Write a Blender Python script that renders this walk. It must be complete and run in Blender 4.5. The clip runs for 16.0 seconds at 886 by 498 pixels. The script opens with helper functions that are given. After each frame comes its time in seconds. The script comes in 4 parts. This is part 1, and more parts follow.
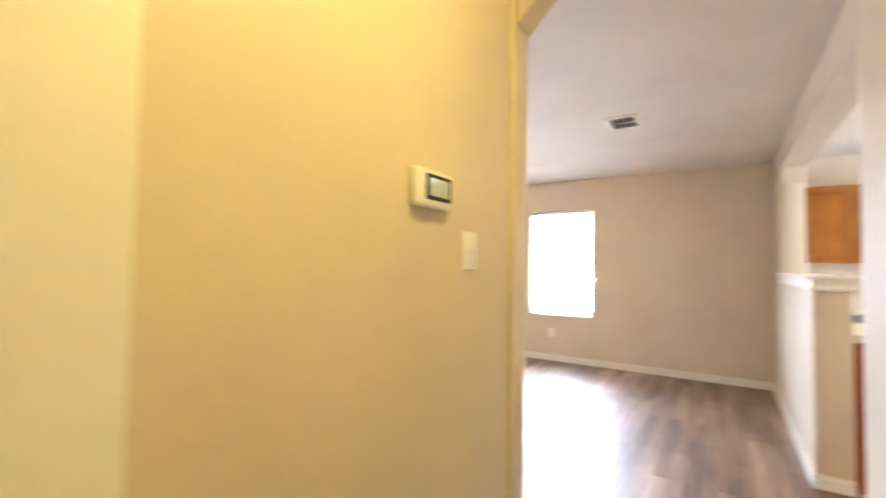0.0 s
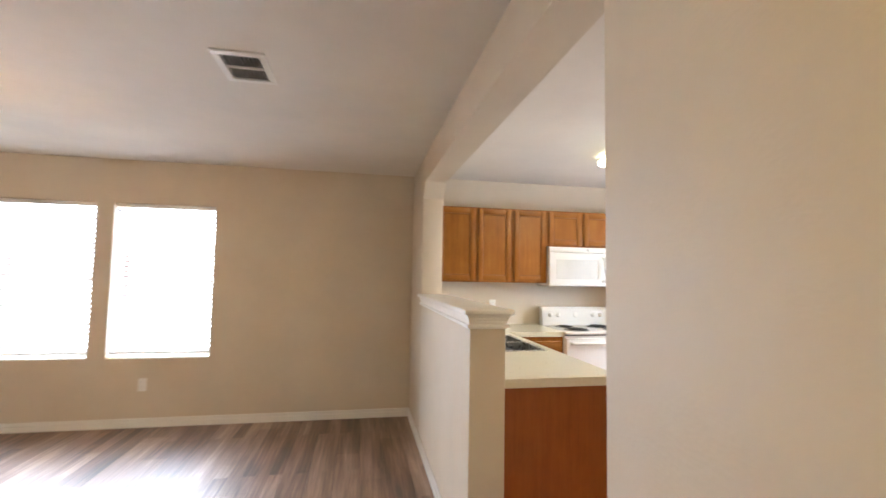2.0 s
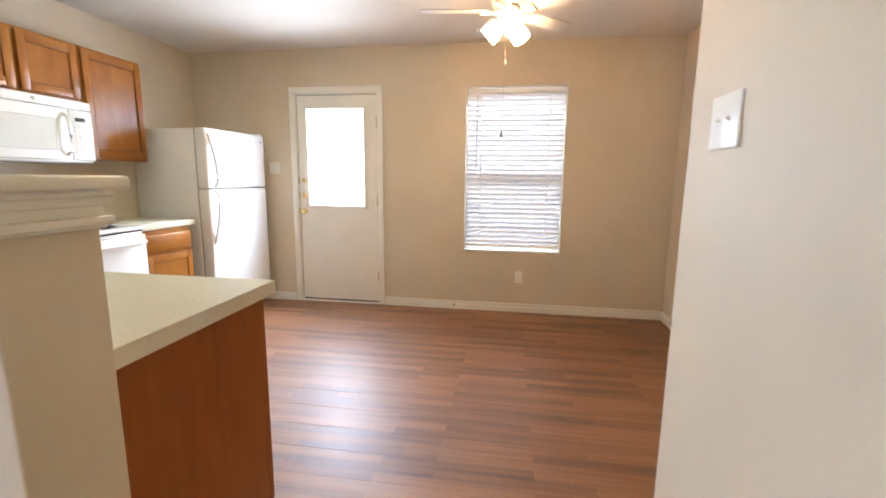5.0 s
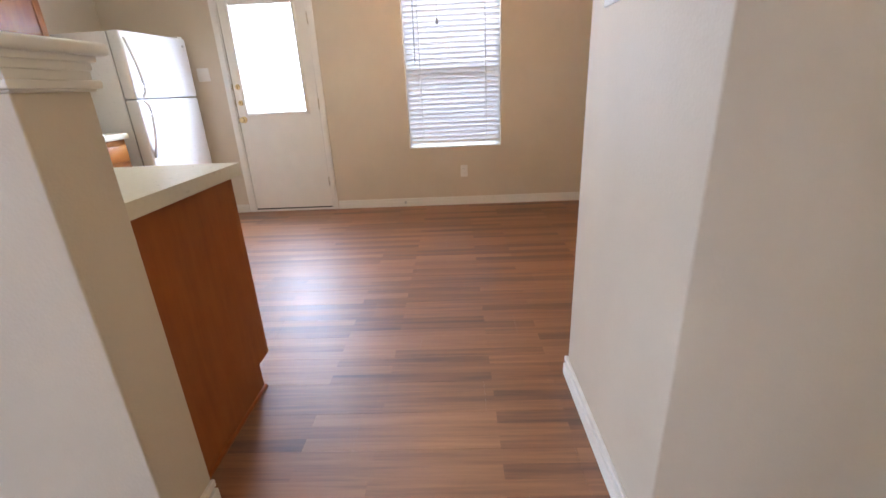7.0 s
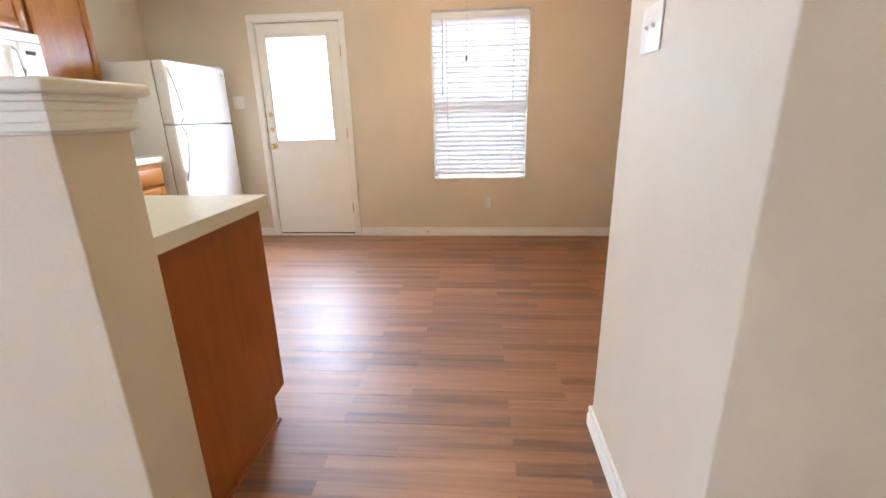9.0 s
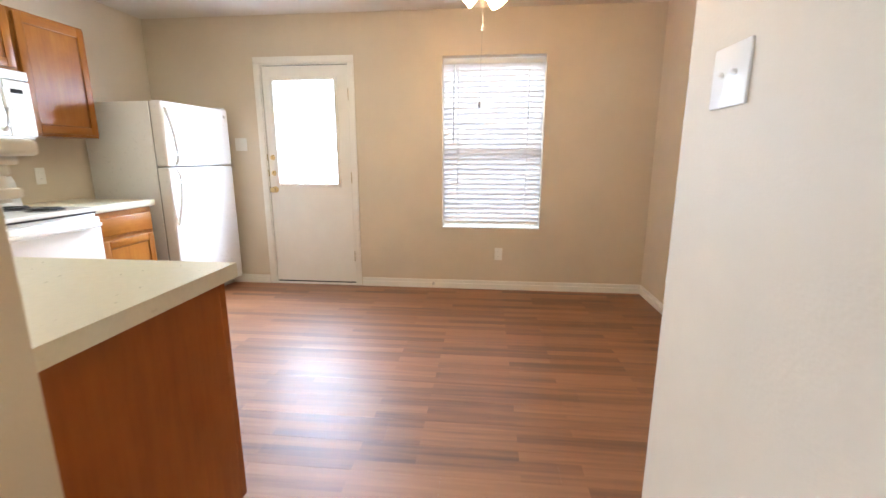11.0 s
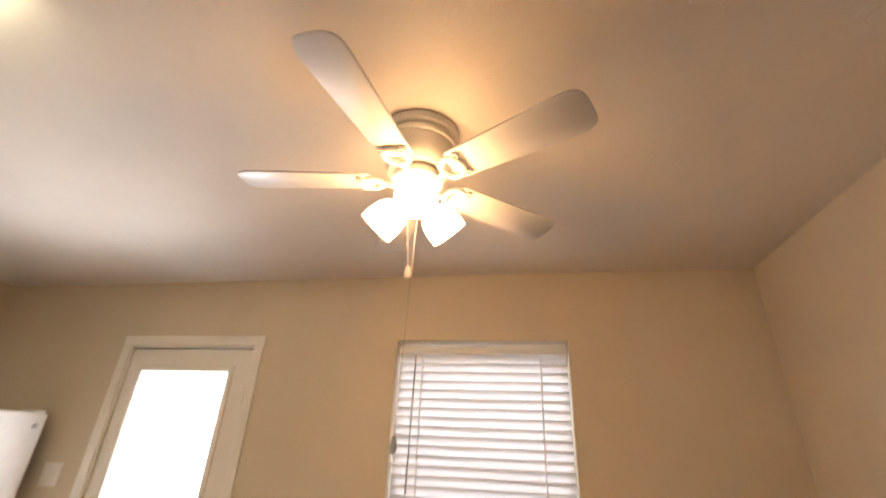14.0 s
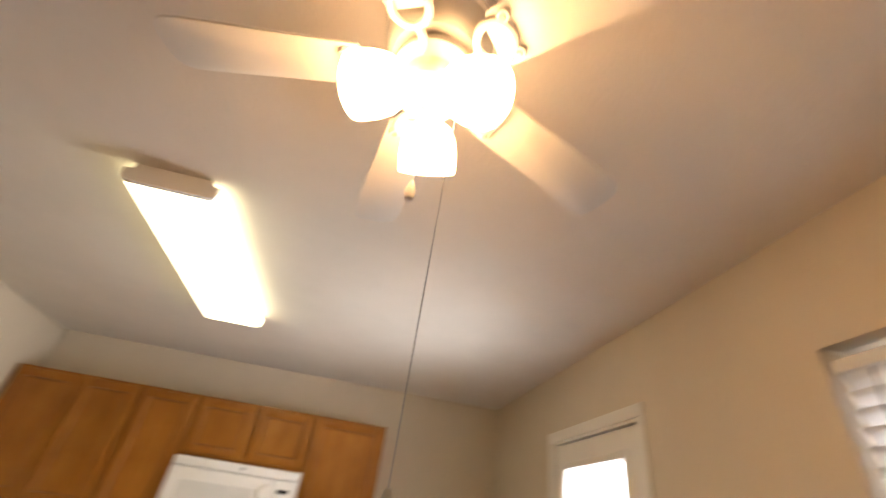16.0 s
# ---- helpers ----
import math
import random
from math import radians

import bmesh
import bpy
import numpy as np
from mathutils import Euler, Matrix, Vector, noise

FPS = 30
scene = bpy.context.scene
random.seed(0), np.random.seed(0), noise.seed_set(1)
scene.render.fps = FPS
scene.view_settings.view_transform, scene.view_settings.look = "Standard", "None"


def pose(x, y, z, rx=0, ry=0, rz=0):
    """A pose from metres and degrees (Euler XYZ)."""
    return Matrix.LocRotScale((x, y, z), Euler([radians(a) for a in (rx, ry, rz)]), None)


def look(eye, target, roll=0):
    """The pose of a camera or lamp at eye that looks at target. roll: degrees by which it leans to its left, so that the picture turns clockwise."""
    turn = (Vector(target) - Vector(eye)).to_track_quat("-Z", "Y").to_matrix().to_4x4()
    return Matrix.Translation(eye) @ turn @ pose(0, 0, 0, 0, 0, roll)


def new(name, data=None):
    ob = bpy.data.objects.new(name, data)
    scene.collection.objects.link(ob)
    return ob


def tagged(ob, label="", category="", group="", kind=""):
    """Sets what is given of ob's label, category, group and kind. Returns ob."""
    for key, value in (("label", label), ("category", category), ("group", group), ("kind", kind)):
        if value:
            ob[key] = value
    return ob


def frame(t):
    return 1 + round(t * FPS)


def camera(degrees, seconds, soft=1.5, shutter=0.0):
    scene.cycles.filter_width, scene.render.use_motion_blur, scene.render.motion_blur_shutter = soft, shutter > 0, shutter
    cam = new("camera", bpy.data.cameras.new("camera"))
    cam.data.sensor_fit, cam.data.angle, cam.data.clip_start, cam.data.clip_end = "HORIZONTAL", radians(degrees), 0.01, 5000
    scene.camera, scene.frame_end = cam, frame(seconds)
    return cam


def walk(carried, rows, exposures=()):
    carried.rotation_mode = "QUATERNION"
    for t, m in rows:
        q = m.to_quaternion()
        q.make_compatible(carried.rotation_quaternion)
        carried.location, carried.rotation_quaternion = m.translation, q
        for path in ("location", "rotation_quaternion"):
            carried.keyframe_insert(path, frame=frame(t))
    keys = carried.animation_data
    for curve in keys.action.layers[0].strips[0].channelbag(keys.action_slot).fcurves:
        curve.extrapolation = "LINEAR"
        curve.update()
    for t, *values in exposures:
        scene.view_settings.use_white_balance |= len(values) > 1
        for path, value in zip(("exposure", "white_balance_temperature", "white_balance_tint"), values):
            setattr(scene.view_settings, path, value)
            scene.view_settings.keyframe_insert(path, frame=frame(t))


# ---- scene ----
cam = camera(91.2, 16.0, shutter=0.5)

PATH = [
    (0, (0.216, 0.175, 1.293), (-0.872, 1.852, 1.364), 0.9),
    (0.5, (0.126, 0.443, 1.293), (-0.261, 2.403, 1.383), 2.9),
    (1, (0.189, 0.79, 1.353), (0.239, 2.789, 1.322), -3.1),
    (1.5, (0.162, 1.156, 1.413), (0.196, 3.154, 1.495), 3.2),
    (2, (0.139, 1.562, 1.422), (0.511, 3.523, 1.546), 1.0),
    (2.5, (0.194, 1.973, 1.399), (0.707, 3.905, 1.469), 1.2),
    (3, (0.234, 2.347, 1.37), (1.191, 4.103, 1.428), 1.4),
    (3.5, (0.33, 2.611, 1.354), (1.801, 3.966, 1.357), -1.4),
    (4, (0.382, 2.79, 1.318), (2.192, 3.641, 1.301), -0.6),
    (4.2, (0.356, 2.853, 1.306), (2.247, 3.501, 1.25), 1.5),
    (6.3, (-0.094, 2.865, 1.196), (1.838, 2.939, 0.683), -0.8),
    (6.5, (-0.102, 2.847, 1.182), (1.813, 2.912, 0.607), -0.5),
    (7, (-0.11, 2.839, 1.149), (1.761, 2.912, 0.446), -2.7),
    (7.5, (-0.122, 2.831, 1.138), (1.731, 2.858, 0.385), -2.4),
    (8, (-0.101, 2.844, 1.124), (1.724, 2.893, 0.309), -2.6),
    (8.5, (-0.082, 2.85, 1.155), (1.785, 2.957, 0.447), -2.0),
    (11, (0.26, 2.876, 1.239), (2.206, 3.073, 0.82), -0.0),
    (11.5, (0.484, 2.854, 1.255), (2.432, 3.122, 0.887), 0.7),
    (12, (0.766, 2.786, 1.278), (2.71, 3.162, 0.996), 1.1),
    (12.5, (1.088, 2.778, 1.259), (3.063, 3.027, 1.076), 1.0),
    (13, (1.45, 2.721, 1.373), (3.442, 2.903, 1.412), -0.1),
    (13.5, (1.682, 2.682, 1.479), (3.558, 3.066, 2.057), 2.2),
    (14, (1.985, 2.616, 1.535), (3.759, 2.965, 2.39), 2.7),
    (14.5, (2.226, 2.534, 1.575), (3.832, 2.971, 2.684), 4.4),
    (15, (2.503, 2.42, 1.592), (3.799, 3.347, 2.801), 10.3),
    (15.5, (2.809, 2.38, 1.582), (3.726, 3.663, 2.812), 8.2),
    (16, (3.04, 2.382, 1.538), (3.287, 4.045, 2.622), 8.5),
]
EXPOSURES = [
    (0, 1.25, 5850, 15), (0.5, 1.13, 5800, 15), (1, 1.05, 6100, 14), (1.5, 0.82, 6050, 15), (2, 0.54, 6200, 15), (2.5, 0.50, 6350, 14), (3, 0.54, 6400, 12), (4.2, 0.52, 6350, 12),
    (6.5, 0.08, 5750, 17), (7, 0.18, 5750, 17), (8, 0.52, 5800, 14), (8.5, 0.55, 5850, 14), (11, 0.57, 5950, 13), (12, 0.53, 5900, 14), (12.5, 0.50, 5700, 10),
    (13.5, 0.10, 6750, 16), (14.5, -0.34, 7600, 21), (15.5, -0.34, 7600, 19), (16, -0.36, 7500, 19)]
walk(cam, [(t, look(eye, target, roll)) for t, eye, target, roll in PATH], EXPOSURES)

# ---- world, sun, large lights ----
world = bpy.data.worlds.new("sky")
scene.world = world
world.use_nodes = True
wn = world.node_tree.nodes
sky = wn.new("ShaderNodeTexSky")
sky.sky_type = "NISHITA"
sky.sun_disc = False
sky.sun_elevation, sky.sun_rotation = radians(41), radians(241)
wn["Background"].inputs["Strength"].default_value = 0.15
world.node_tree.links.new(sky.outputs["Color"], wn["Background"].inputs["Color"])


def sun_lamp():
    data = bpy.data.lights.new("sun", "SUN")
    data.energy, data.angle, data.color = 5.0, radians(0.6), (1.0, 0.95, 0.88)
    ob = new("sun", data)
    ob.matrix_world = look((-9, -5, 9), (0, 0, 0))
    return ob


def window_lamp(name, eye, target, w, h, watts, color=(0.86, 0.93, 1.0), spread=180):
    data = bpy.data.lights.new(name, "AREA")
    data.shape, data.size, data.size_y, data.energy, data.color = "RECTANGLE", w, h, watts, color
    data.spread = radians(spread)
    ob = new(name, data)
    ob.matrix_world = look(eye, target)
    return ob


sun_lamp()
window_lamp("window_light", (-2.68, 6.42, 1.34), (-2.68, 0, 1.34), 0.9, 1.5, 126, (0.74, 0.86, 1.0))
window_lamp("window_light", (-1.67, 6.42, 1.34), (-1.67, 0, 1.34), 0.9, 1.5, 126, (0.74, 0.86, 1.0))
window_lamp("window_light", (6.2, 2.84, 4.0), (4.25, 2.84, 1.33), 1.8, 1.8, 560, (0.66, 0.80, 1.0))
window_lamp("window_light", (4.47, 4.58, 1.47), (3.47, 4.58, 1.26), 0.90, 1.34, 84, (0.78, 0.89, 1.0), 138)


# ---- materials ----
def mat(name, color, rough=0.5, metal=0.0, spec=0.5):
    m = bpy.data.materials.new(name)
    m.use_nodes = True
    b = m.node_tree.nodes["Principled BSDF"]
    b.inputs["Base Color"].default_value = (*color, 1)
    b.inputs["Roughness"].default_value = rough
    b.inputs["Metallic"].default_value = metal
    b.inputs["Specular IOR Level"].default_value = spec
    return m, m.node_tree, b


def node(nt, kind, **values):
    n = nt.nodes.new(kind)
    for k, v in values.items():
        n.inputs[k.replace("_", " ")].default_value = v
    return n


def coords(nt, scale=(1, 1, 1)):
    g = nt.nodes.new("ShaderNodeNewGeometry")
    mp = nt.nodes.new("ShaderNodeMapping")
    mp.inputs["Scale"].default_value = scale
    nt.links.new(g.outputs["Position"], mp.inputs["Vector"])
    return mp.outputs["Vector"]


def ramp(nt, src, stops):
    r = nt.nodes.new("ShaderNodeValToRGB")
    els = r.color_ramp.elements
    while len(els) < len(stops):
        els.new(0.5)
    for e, (p, c) in zip(els, stops):
        e.position, e.color = p, (*c, 1)
    nt.links.new(src, r.inputs["Fac"])
    return r.outputs["Color"]


def noise_tex(nt, vec, scale, detail=3, rough=0.5):
    n = node(nt, "ShaderNodeTexNoise", Scale=scale, Detail=detail, Roughness=rough)
    nt.links.new(vec, n.inputs["Vector"])
    return n.outputs["Fac"]


def bump(nt, b, src, strength, dist):
    bp = node(nt, "ShaderNodeBump", Strength=strength, Distance=dist)
    nt.links.new(src, bp.inputs["Height"])
    nt.links.new(bp.outputs["Normal"], b.inputs["Normal"])


def plaster(name, color, rough, peel, strength):
    """Painted drywall with a sprayed orange-peel texture and faint scuffs."""
    m, nt, b = mat(name, color, rough)
    v = coords(nt)
    dark = tuple(c * 0.93 for c in color)
    nt.links.new(ramp(nt, noise_tex(nt, v, 1.7, 5, 0.6), [(0.35, dark), (0.62, color)]), b.inputs["Base Color"])
    fine = noise_tex(nt, v, peel, 2)
    lumps = node(nt, "ShaderNodeTexVoronoi", Scale=peel * 0.5)
    nt.links.new(v, lumps.inputs["Vector"])
    mx = node(nt, "ShaderNodeMath")
    mx.operation = "MULTIPLY"
    nt.links.new(fine, mx.inputs[0])
    nt.links.new(lumps.outputs["Distance"], mx.inputs[1])
    bump(nt, b, mx.outputs[0], strength, 0.004)
    return m


def plain(name, color, rough, metal=0.0, worn=0.06, scale=6.0, relief=0.0, coat=0.0):
    """A plain surface with faint large blotches, fine speckle in its gloss, and slight relief."""
    m, nt, b = mat(name, color, rough, metal)
    v = coords(nt)
    low = tuple(c * (1 - worn) for c in color)
    nt.links.new(ramp(nt, noise_tex(nt, v, scale, 4), [(0.3, low), (0.65, color)]), b.inputs["Base Color"])
    nt.links.new(ramp(nt, noise_tex(nt, v, 40, 3), [(0.2, (rough * 0.8,) * 3), (0.8, (min(1, rough * 1.25),) * 3)]), b.inputs["Roughness"])
    if relief:
        bump(nt, b, noise_tex(nt, v, 180, 2), relief, 0.002)
    b.inputs["Coat Weight"].default_value = coat
    return m


def wood(name, dark, mid, light, rough, axis="z", coat=0.07):
    m, nt, b = mat(name, mid, rough, spec=0.28)
    s = {"z": (14, 14, 1.1), "x": (1.1, 14, 14), "y": (14, 1.1, 14)}[axis]
    v = coords(nt, s)
    grain = noise_tex(nt, v, 2.2, 6, 0.62)
    figure = noise_tex(nt, coords(nt, (3.2, 3.2, 2.2) if axis == "z" else (2.2, 3.2, 3.2)), 2.4, 3, 0.6)
    mixed = node(nt, "ShaderNodeMath")
    mixed.operation = "MULTIPLY_ADD"
    mixed.inputs[1].default_value = 0.45
    nt.links.new(figure, mixed.inputs[0])
    part_grain = node(nt, "ShaderNodeMath")
    part_grain.operation = "MULTIPLY"
    part_grain.inputs[1].default_value = 0.58
    nt.links.new(grain, part_grain.inputs[0])
    nt.links.new(part_grain.outputs[0], mixed.inputs[2])
    nt.links.new(ramp(nt, mixed.outputs[0], [(0.30, dark), (0.5, mid), (0.70, light)]), b.inputs["Base Color"])
    bump(nt, b, grain, 0.10, 0.002)
    b.inputs["Coat Weight"].default_value = coat
    b.inputs["Coat Roughness"].default_value = 0.25
    return m


def plank_floor(name, stops, length, row, shade, smear_by, board, streak=16):
    """Vinyl planks printed with narrow strips, in the tones of stops; shade, smear_by and board: how far strips, streaks and boards differ."""
    m, nt, b = mat(name, (0.2, 0.1, 0.06), 0.36)
    g = nt.nodes.new("ShaderNodeNewGeometry")
    info = nt.nodes.new("ShaderNodeObjectInfo")
    sep = nt.nodes.new("ShaderNodeSeparateXYZ")
    nt.links.new(g.outputs["Position"], sep.inputs[0])
    swap = nt.nodes.new("ShaderNodeCombineXYZ")
    nt.links.new(sep.outputs["Y"], swap.inputs["X"])
    nt.links.new(sep.outputs["X"], swap.inputs["Y"])
    strips = node(nt, "ShaderNodeTexBrick", Scale=1.0)
    strips.offset, strips.offset_frequency = 0.37, 2
    for k, v in (("Mortar Size", 0.0), ("Brick Width", length), ("Row Height", row), ("Bias", 0.0)):
        strips.inputs[k].default_value = v
    strips.inputs["Color1"].default_value = (0, 0, 0, 1)
    strips.inputs["Color2"].default_value = (1, 1, 1, 1)
    nt.links.new(swap.outputs[0], strips.inputs["Vector"])
    mp = nt.nodes.new("ShaderNodeMapping")
    mp.inputs["Scale"].default_value = (34, 1.3, 1)
    nt.links.new(g.outputs["Position"], mp.inputs["Vector"])
    add = nt.nodes.new("ShaderNodeVectorMath")
    nt.links.new(mp.outputs["Vector"], add.inputs[0])
    nt.links.new(strips.outputs["Color"], add.inputs[1])
    grain = noise_tex(nt, add.outputs[0], 1.5, 6, 0.65)
    tone = node(nt, "ShaderNodeMath")
    tone.operation = "MULTIPLY_ADD"
    nt.links.new(strips.outputs["Color"], tone.inputs[0])
    tone.inputs[1].default_value = shade
    half_grain = node(nt, "ShaderNodeMath")
    half_grain.operation = "MULTIPLY"
    half_grain.inputs[1].default_value = 0.95
    nt.links.new(grain, half_grain.inputs[0])
    nt.links.new(half_grain.outputs[0], tone.inputs[2])
    mp2 = nt.nodes.new("ShaderNodeMapping")
    mp2.inputs["Scale"].default_value = (streak, 1.1, 1)
    nt.links.new(g.outputs["Position"], mp2.inputs["Vector"])
    smear = noise_tex(nt, mp2.outputs["Vector"], 1.0, 2, 0.4)
    drift = node(nt, "ShaderNodeMath")
    drift.operation = "MULTIPLY_ADD"
    nt.links.new(smear, drift.inputs[0])
    drift.inputs[1].default_value = smear_by
    nt.links.new(tone.outputs[0], drift.inputs[2])
    level = node(nt, "ShaderNodeMath")
    level.operation = "SUBTRACT"
    nt.links.new(drift.outputs[0], level.inputs[0])
    level.inputs[1].default_value = (shade + smear_by + board) / 2 - 0.030
    tone2 = node(nt, "ShaderNodeMath")
    tone2.operation = "MULTIPLY_ADD"
    nt.links.new(info.outputs["Random"], tone2.inputs[0])
    tone2.inputs[1].default_value = board
    nt.links.new(level.outputs[0], tone2.inputs[2])
    col = ramp(nt, tone2.outputs[0], stops)
    nt.links.new(col, b.inputs["Base Color"])
    nt.links.new(ramp(nt, grain, [(0.3, (0.37,) * 3), (0.7, (0.51,) * 3)]), b.inputs["Roughness"])
    b.inputs["Specular IOR Level"].default_value = 0.75
    b.inputs["Coat Weight"].default_value = 0.25
    b.inputs["Coat Roughness"].default_value = 0.6
    bump(nt, b, grain, 0.10, 0.0015)
    return m


def glow(name, color, strength):
    m, nt, b = mat(name, (0.85, 0.83, 0.78), 0.3)
    b.inputs["Emission Color"].default_value = (*color, 1)
    b.inputs["Emission Strength"].default_value = strength
    return m


def glass_mat():
    m, nt, b = mat("window_glass", (1, 1, 1), 0.02)
    b.inputs["Transmission Weight"].default_value = 1.0
    b.inputs["IOR"].default_value = 1.45
    return m


def slat_mat():
    m, nt, b = mat("blind_slat", (0.82, 0.81, 0.79), 0.4)
    t = nt.nodes.new("ShaderNodeBsdfTranslucent")
    t.inputs["Color"].default_value = (0.85, 0.83, 0.8, 1)
    mx = nt.nodes.new("ShaderNodeMixShader")
    mx.inputs[0].default_value = 0.34
    nt.links.new(b.outputs[0], mx.inputs[1])
    nt.links.new(t.outputs[0], mx.inputs[2])
    nt.links.new(mx.outputs[0], nt.nodes["Material Output"].inputs["Surface"])
    return m


WALL = plaster("wall_paint", (0.64, 0.552, 0.425), 0.6, 210, 0.17)
CEIL = plaster("ceiling_paint", (0.745, 0.695, 0.62), 0.8, 120, 0.3)
TRIM = plain("trim_paint", (0.82, 0.795, 0.73), 0.35, worn=0.05)
DOORP = plain("door_paint", (0.80, 0.775, 0.71), 0.4, worn=0.04, relief=0.05)
FLOOR = plank_floor("red_brown_vinyl", [(0.14, (0.075, 0.029, 0.013)), (0.36, (0.175, 0.071, 0.029)), (0.58, (0.268, 0.114, 0.047)), (0.86, (0.37, 0.172, 0.076))], 0.68, 0.06, 0.36, 0.28, 0.07)
FLOOR_GREY = plank_floor("grey_brown_vinyl", [(0.22, (0.048, 0.026, 0.016)), (0.42, (0.155, 0.090, 0.056)), (0.60, (0.260, 0.165, 0.108)), (0.80, (0.42, 0.290, 0.200))], 1.22, 0.09, 0.26, 0.66, 0.14, 9)
TRANSITION = plain("brown_strip", (0.24, 0.15, 0.10), 0.4, worn=0.15)
SUB = plain("subfloor", (0.05, 0.035, 0.025), 0.9)
OAK = wood("honey_oak", (0.20, 0.064, 0.008), (0.275, 0.096, 0.012), (0.345, 0.135, 0.020), 0.33)
OAKX = wood("honey_oak_rail", (0.20, 0.064, 0.008), (0.275, 0.096, 0.012), (0.345, 0.135, 0.020), 0.33, "x")
# Darker copy of the oak: the groove's shade put into its colour.
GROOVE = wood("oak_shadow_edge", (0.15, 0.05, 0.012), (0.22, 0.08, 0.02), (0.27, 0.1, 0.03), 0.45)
PANEL = wood("red_oak_panel", (0.225, 0.060, 0.010), (0.285, 0.080, 0.013), (0.335, 0.100, 0.018), 0.36)
COUNTER = plain("cream_laminate", (0.70, 0.645, 0.50), 0.32, worn=0.05, scale=60)
ENAMEL = plain("white_enamel", (0.80, 0.79, 0.76), 0.22, worn=0.02, coat=0.3)
FRIDGE = plain("textured_white_steel", (0.80, 0.79, 0.77), 0.3, worn=0.03, relief=0.15)
GREY = plain("grey_plastic", (0.35, 0.34, 0.32), 0.5)
GLASSW = plain("white_oven_glass", (0.66, 0.65, 0.62), 0.12)
BLACK = plain("black_coil", (0.02, 0.02, 0.022), 0.45)
DARK = plain("dark_display", (0.015, 0.017, 0.02), 0.15)
STEEL = plain("brushed_steel", (0.55, 0.55, 0.54), 0.28, 1.0)
CHROME = plain("chrome", (0.75, 0.75, 0.75), 0.12, 1.0)
LOCK = plain("worn_brass_lock", (0.72, 0.56, 0.28), 0.32, 1.0)
BRASS = plain("polished_brass", (0.80, 0.58, 0.25), 0.22, 1.0)
OLDBRASS = plain("aged_brass", (0.55, 0.42, 0.17), 0.25, 1.0)
WALNUT = wood("walnut_blade", (0.06, 0.025, 0.012), (0.10, 0.042, 0.02), (0.16, 0.07, 0.03), 0.5, "y")
PLASTIC = plain("white_plastic", (0.80, 0.78, 0.73), 0.35, worn=0.03)
FANW = plain("white_fan_paint", (0.68, 0.66, 0.62), 0.4, worn=0.03)
SHADE = glow("lit_frosted_glass", (1.0, 0.62, 0.30), 38.0)
SHADE_SOFT = glow("lit_tulip_glass", (1.0, 0.62, 0.30), 31.0)
TUBE = glow("lit_acrylic", (0.97, 1.0, 0.66), 7.6)
SCREEN = plain("lcd_screen", (0.42, 0.46, 0.42), 0.1)
GLASS = glass_mat()
SLAT = slat_mat()
GRASS = plain("dry_lawn", (0.16, 0.15, 0.08), 0.95, worn=0.4, scale=2)
FENCE = plain("fence_board", (0.42, 0.30, 0.24), 0.85, worn=0.2, scale=3)


# ---- mesh helpers ----
def finish(bm, smooth=30):
    bmesh.ops.recalc_face_normals(bm, faces=bm.faces)
    for f in bm.faces:
        f.smooth = True
    for e in bm.edges:
        if len(e.link_faces) == 2 and e.calc_face_angle(0) > radians(smooth):
            e.smooth = False


def mesh_of(name, bm, material):
    finish(bm)
    me = bpy.data.meshes.new(name)
    bm.to_mesh(me)
    bm.free()
    me.materials.append(material)
    return me


def part(name, bm, material, parent=None, label=""):
    ob = new(name, mesh_of(name, bm, material))
    if parent:
        ob.parent = parent
        ob.matrix_parent_inverse = Matrix.Identity(4)
    return tagged(ob, label)


def thing(name, label, category, at=(0, 0, 0), group="", kind="", rz=0):
    ob = new(name)
    ob.empty_display_size = 0.1
    ob.matrix_basis = pose(*at, 0, 0, rz)
    return tagged(ob, label, category, group, kind)


def box(x0, x1, y0, y1, z0, z1, bev=0.0, seg=2, bm=None):
    """A box, with rounded edges where bev is given; added to bm, or a new bmesh."""
    b = bmesh.new()
    bmesh.ops.create_cube(b, size=1.0, matrix=Matrix.Translation(((x0 + x1) / 2, (y0 + y1) / 2, (z0 + z1) / 2)) @ Matrix.Diagonal((abs(x1 - x0), abs(y1 - y0), abs(z1 - z0), 1)))
    if bev:
        bmesh.ops.bevel(b, geom=b.edges[:], offset=bev, segments=seg, profile=0.5, affect="EDGES")
    return join(bm, b)


def join(bm, b):
    if bm is None:
        return b
    me = bpy.data.meshes.new("tmp")
    b.to_mesh(me)
    b.free()
    bm.from_mesh(me)
    bpy.data.meshes.remove(me)
    return bm


def moved(bm, m):
    bmesh.ops.transform(bm, matrix=m, verts=bm.verts[:])
    return bm


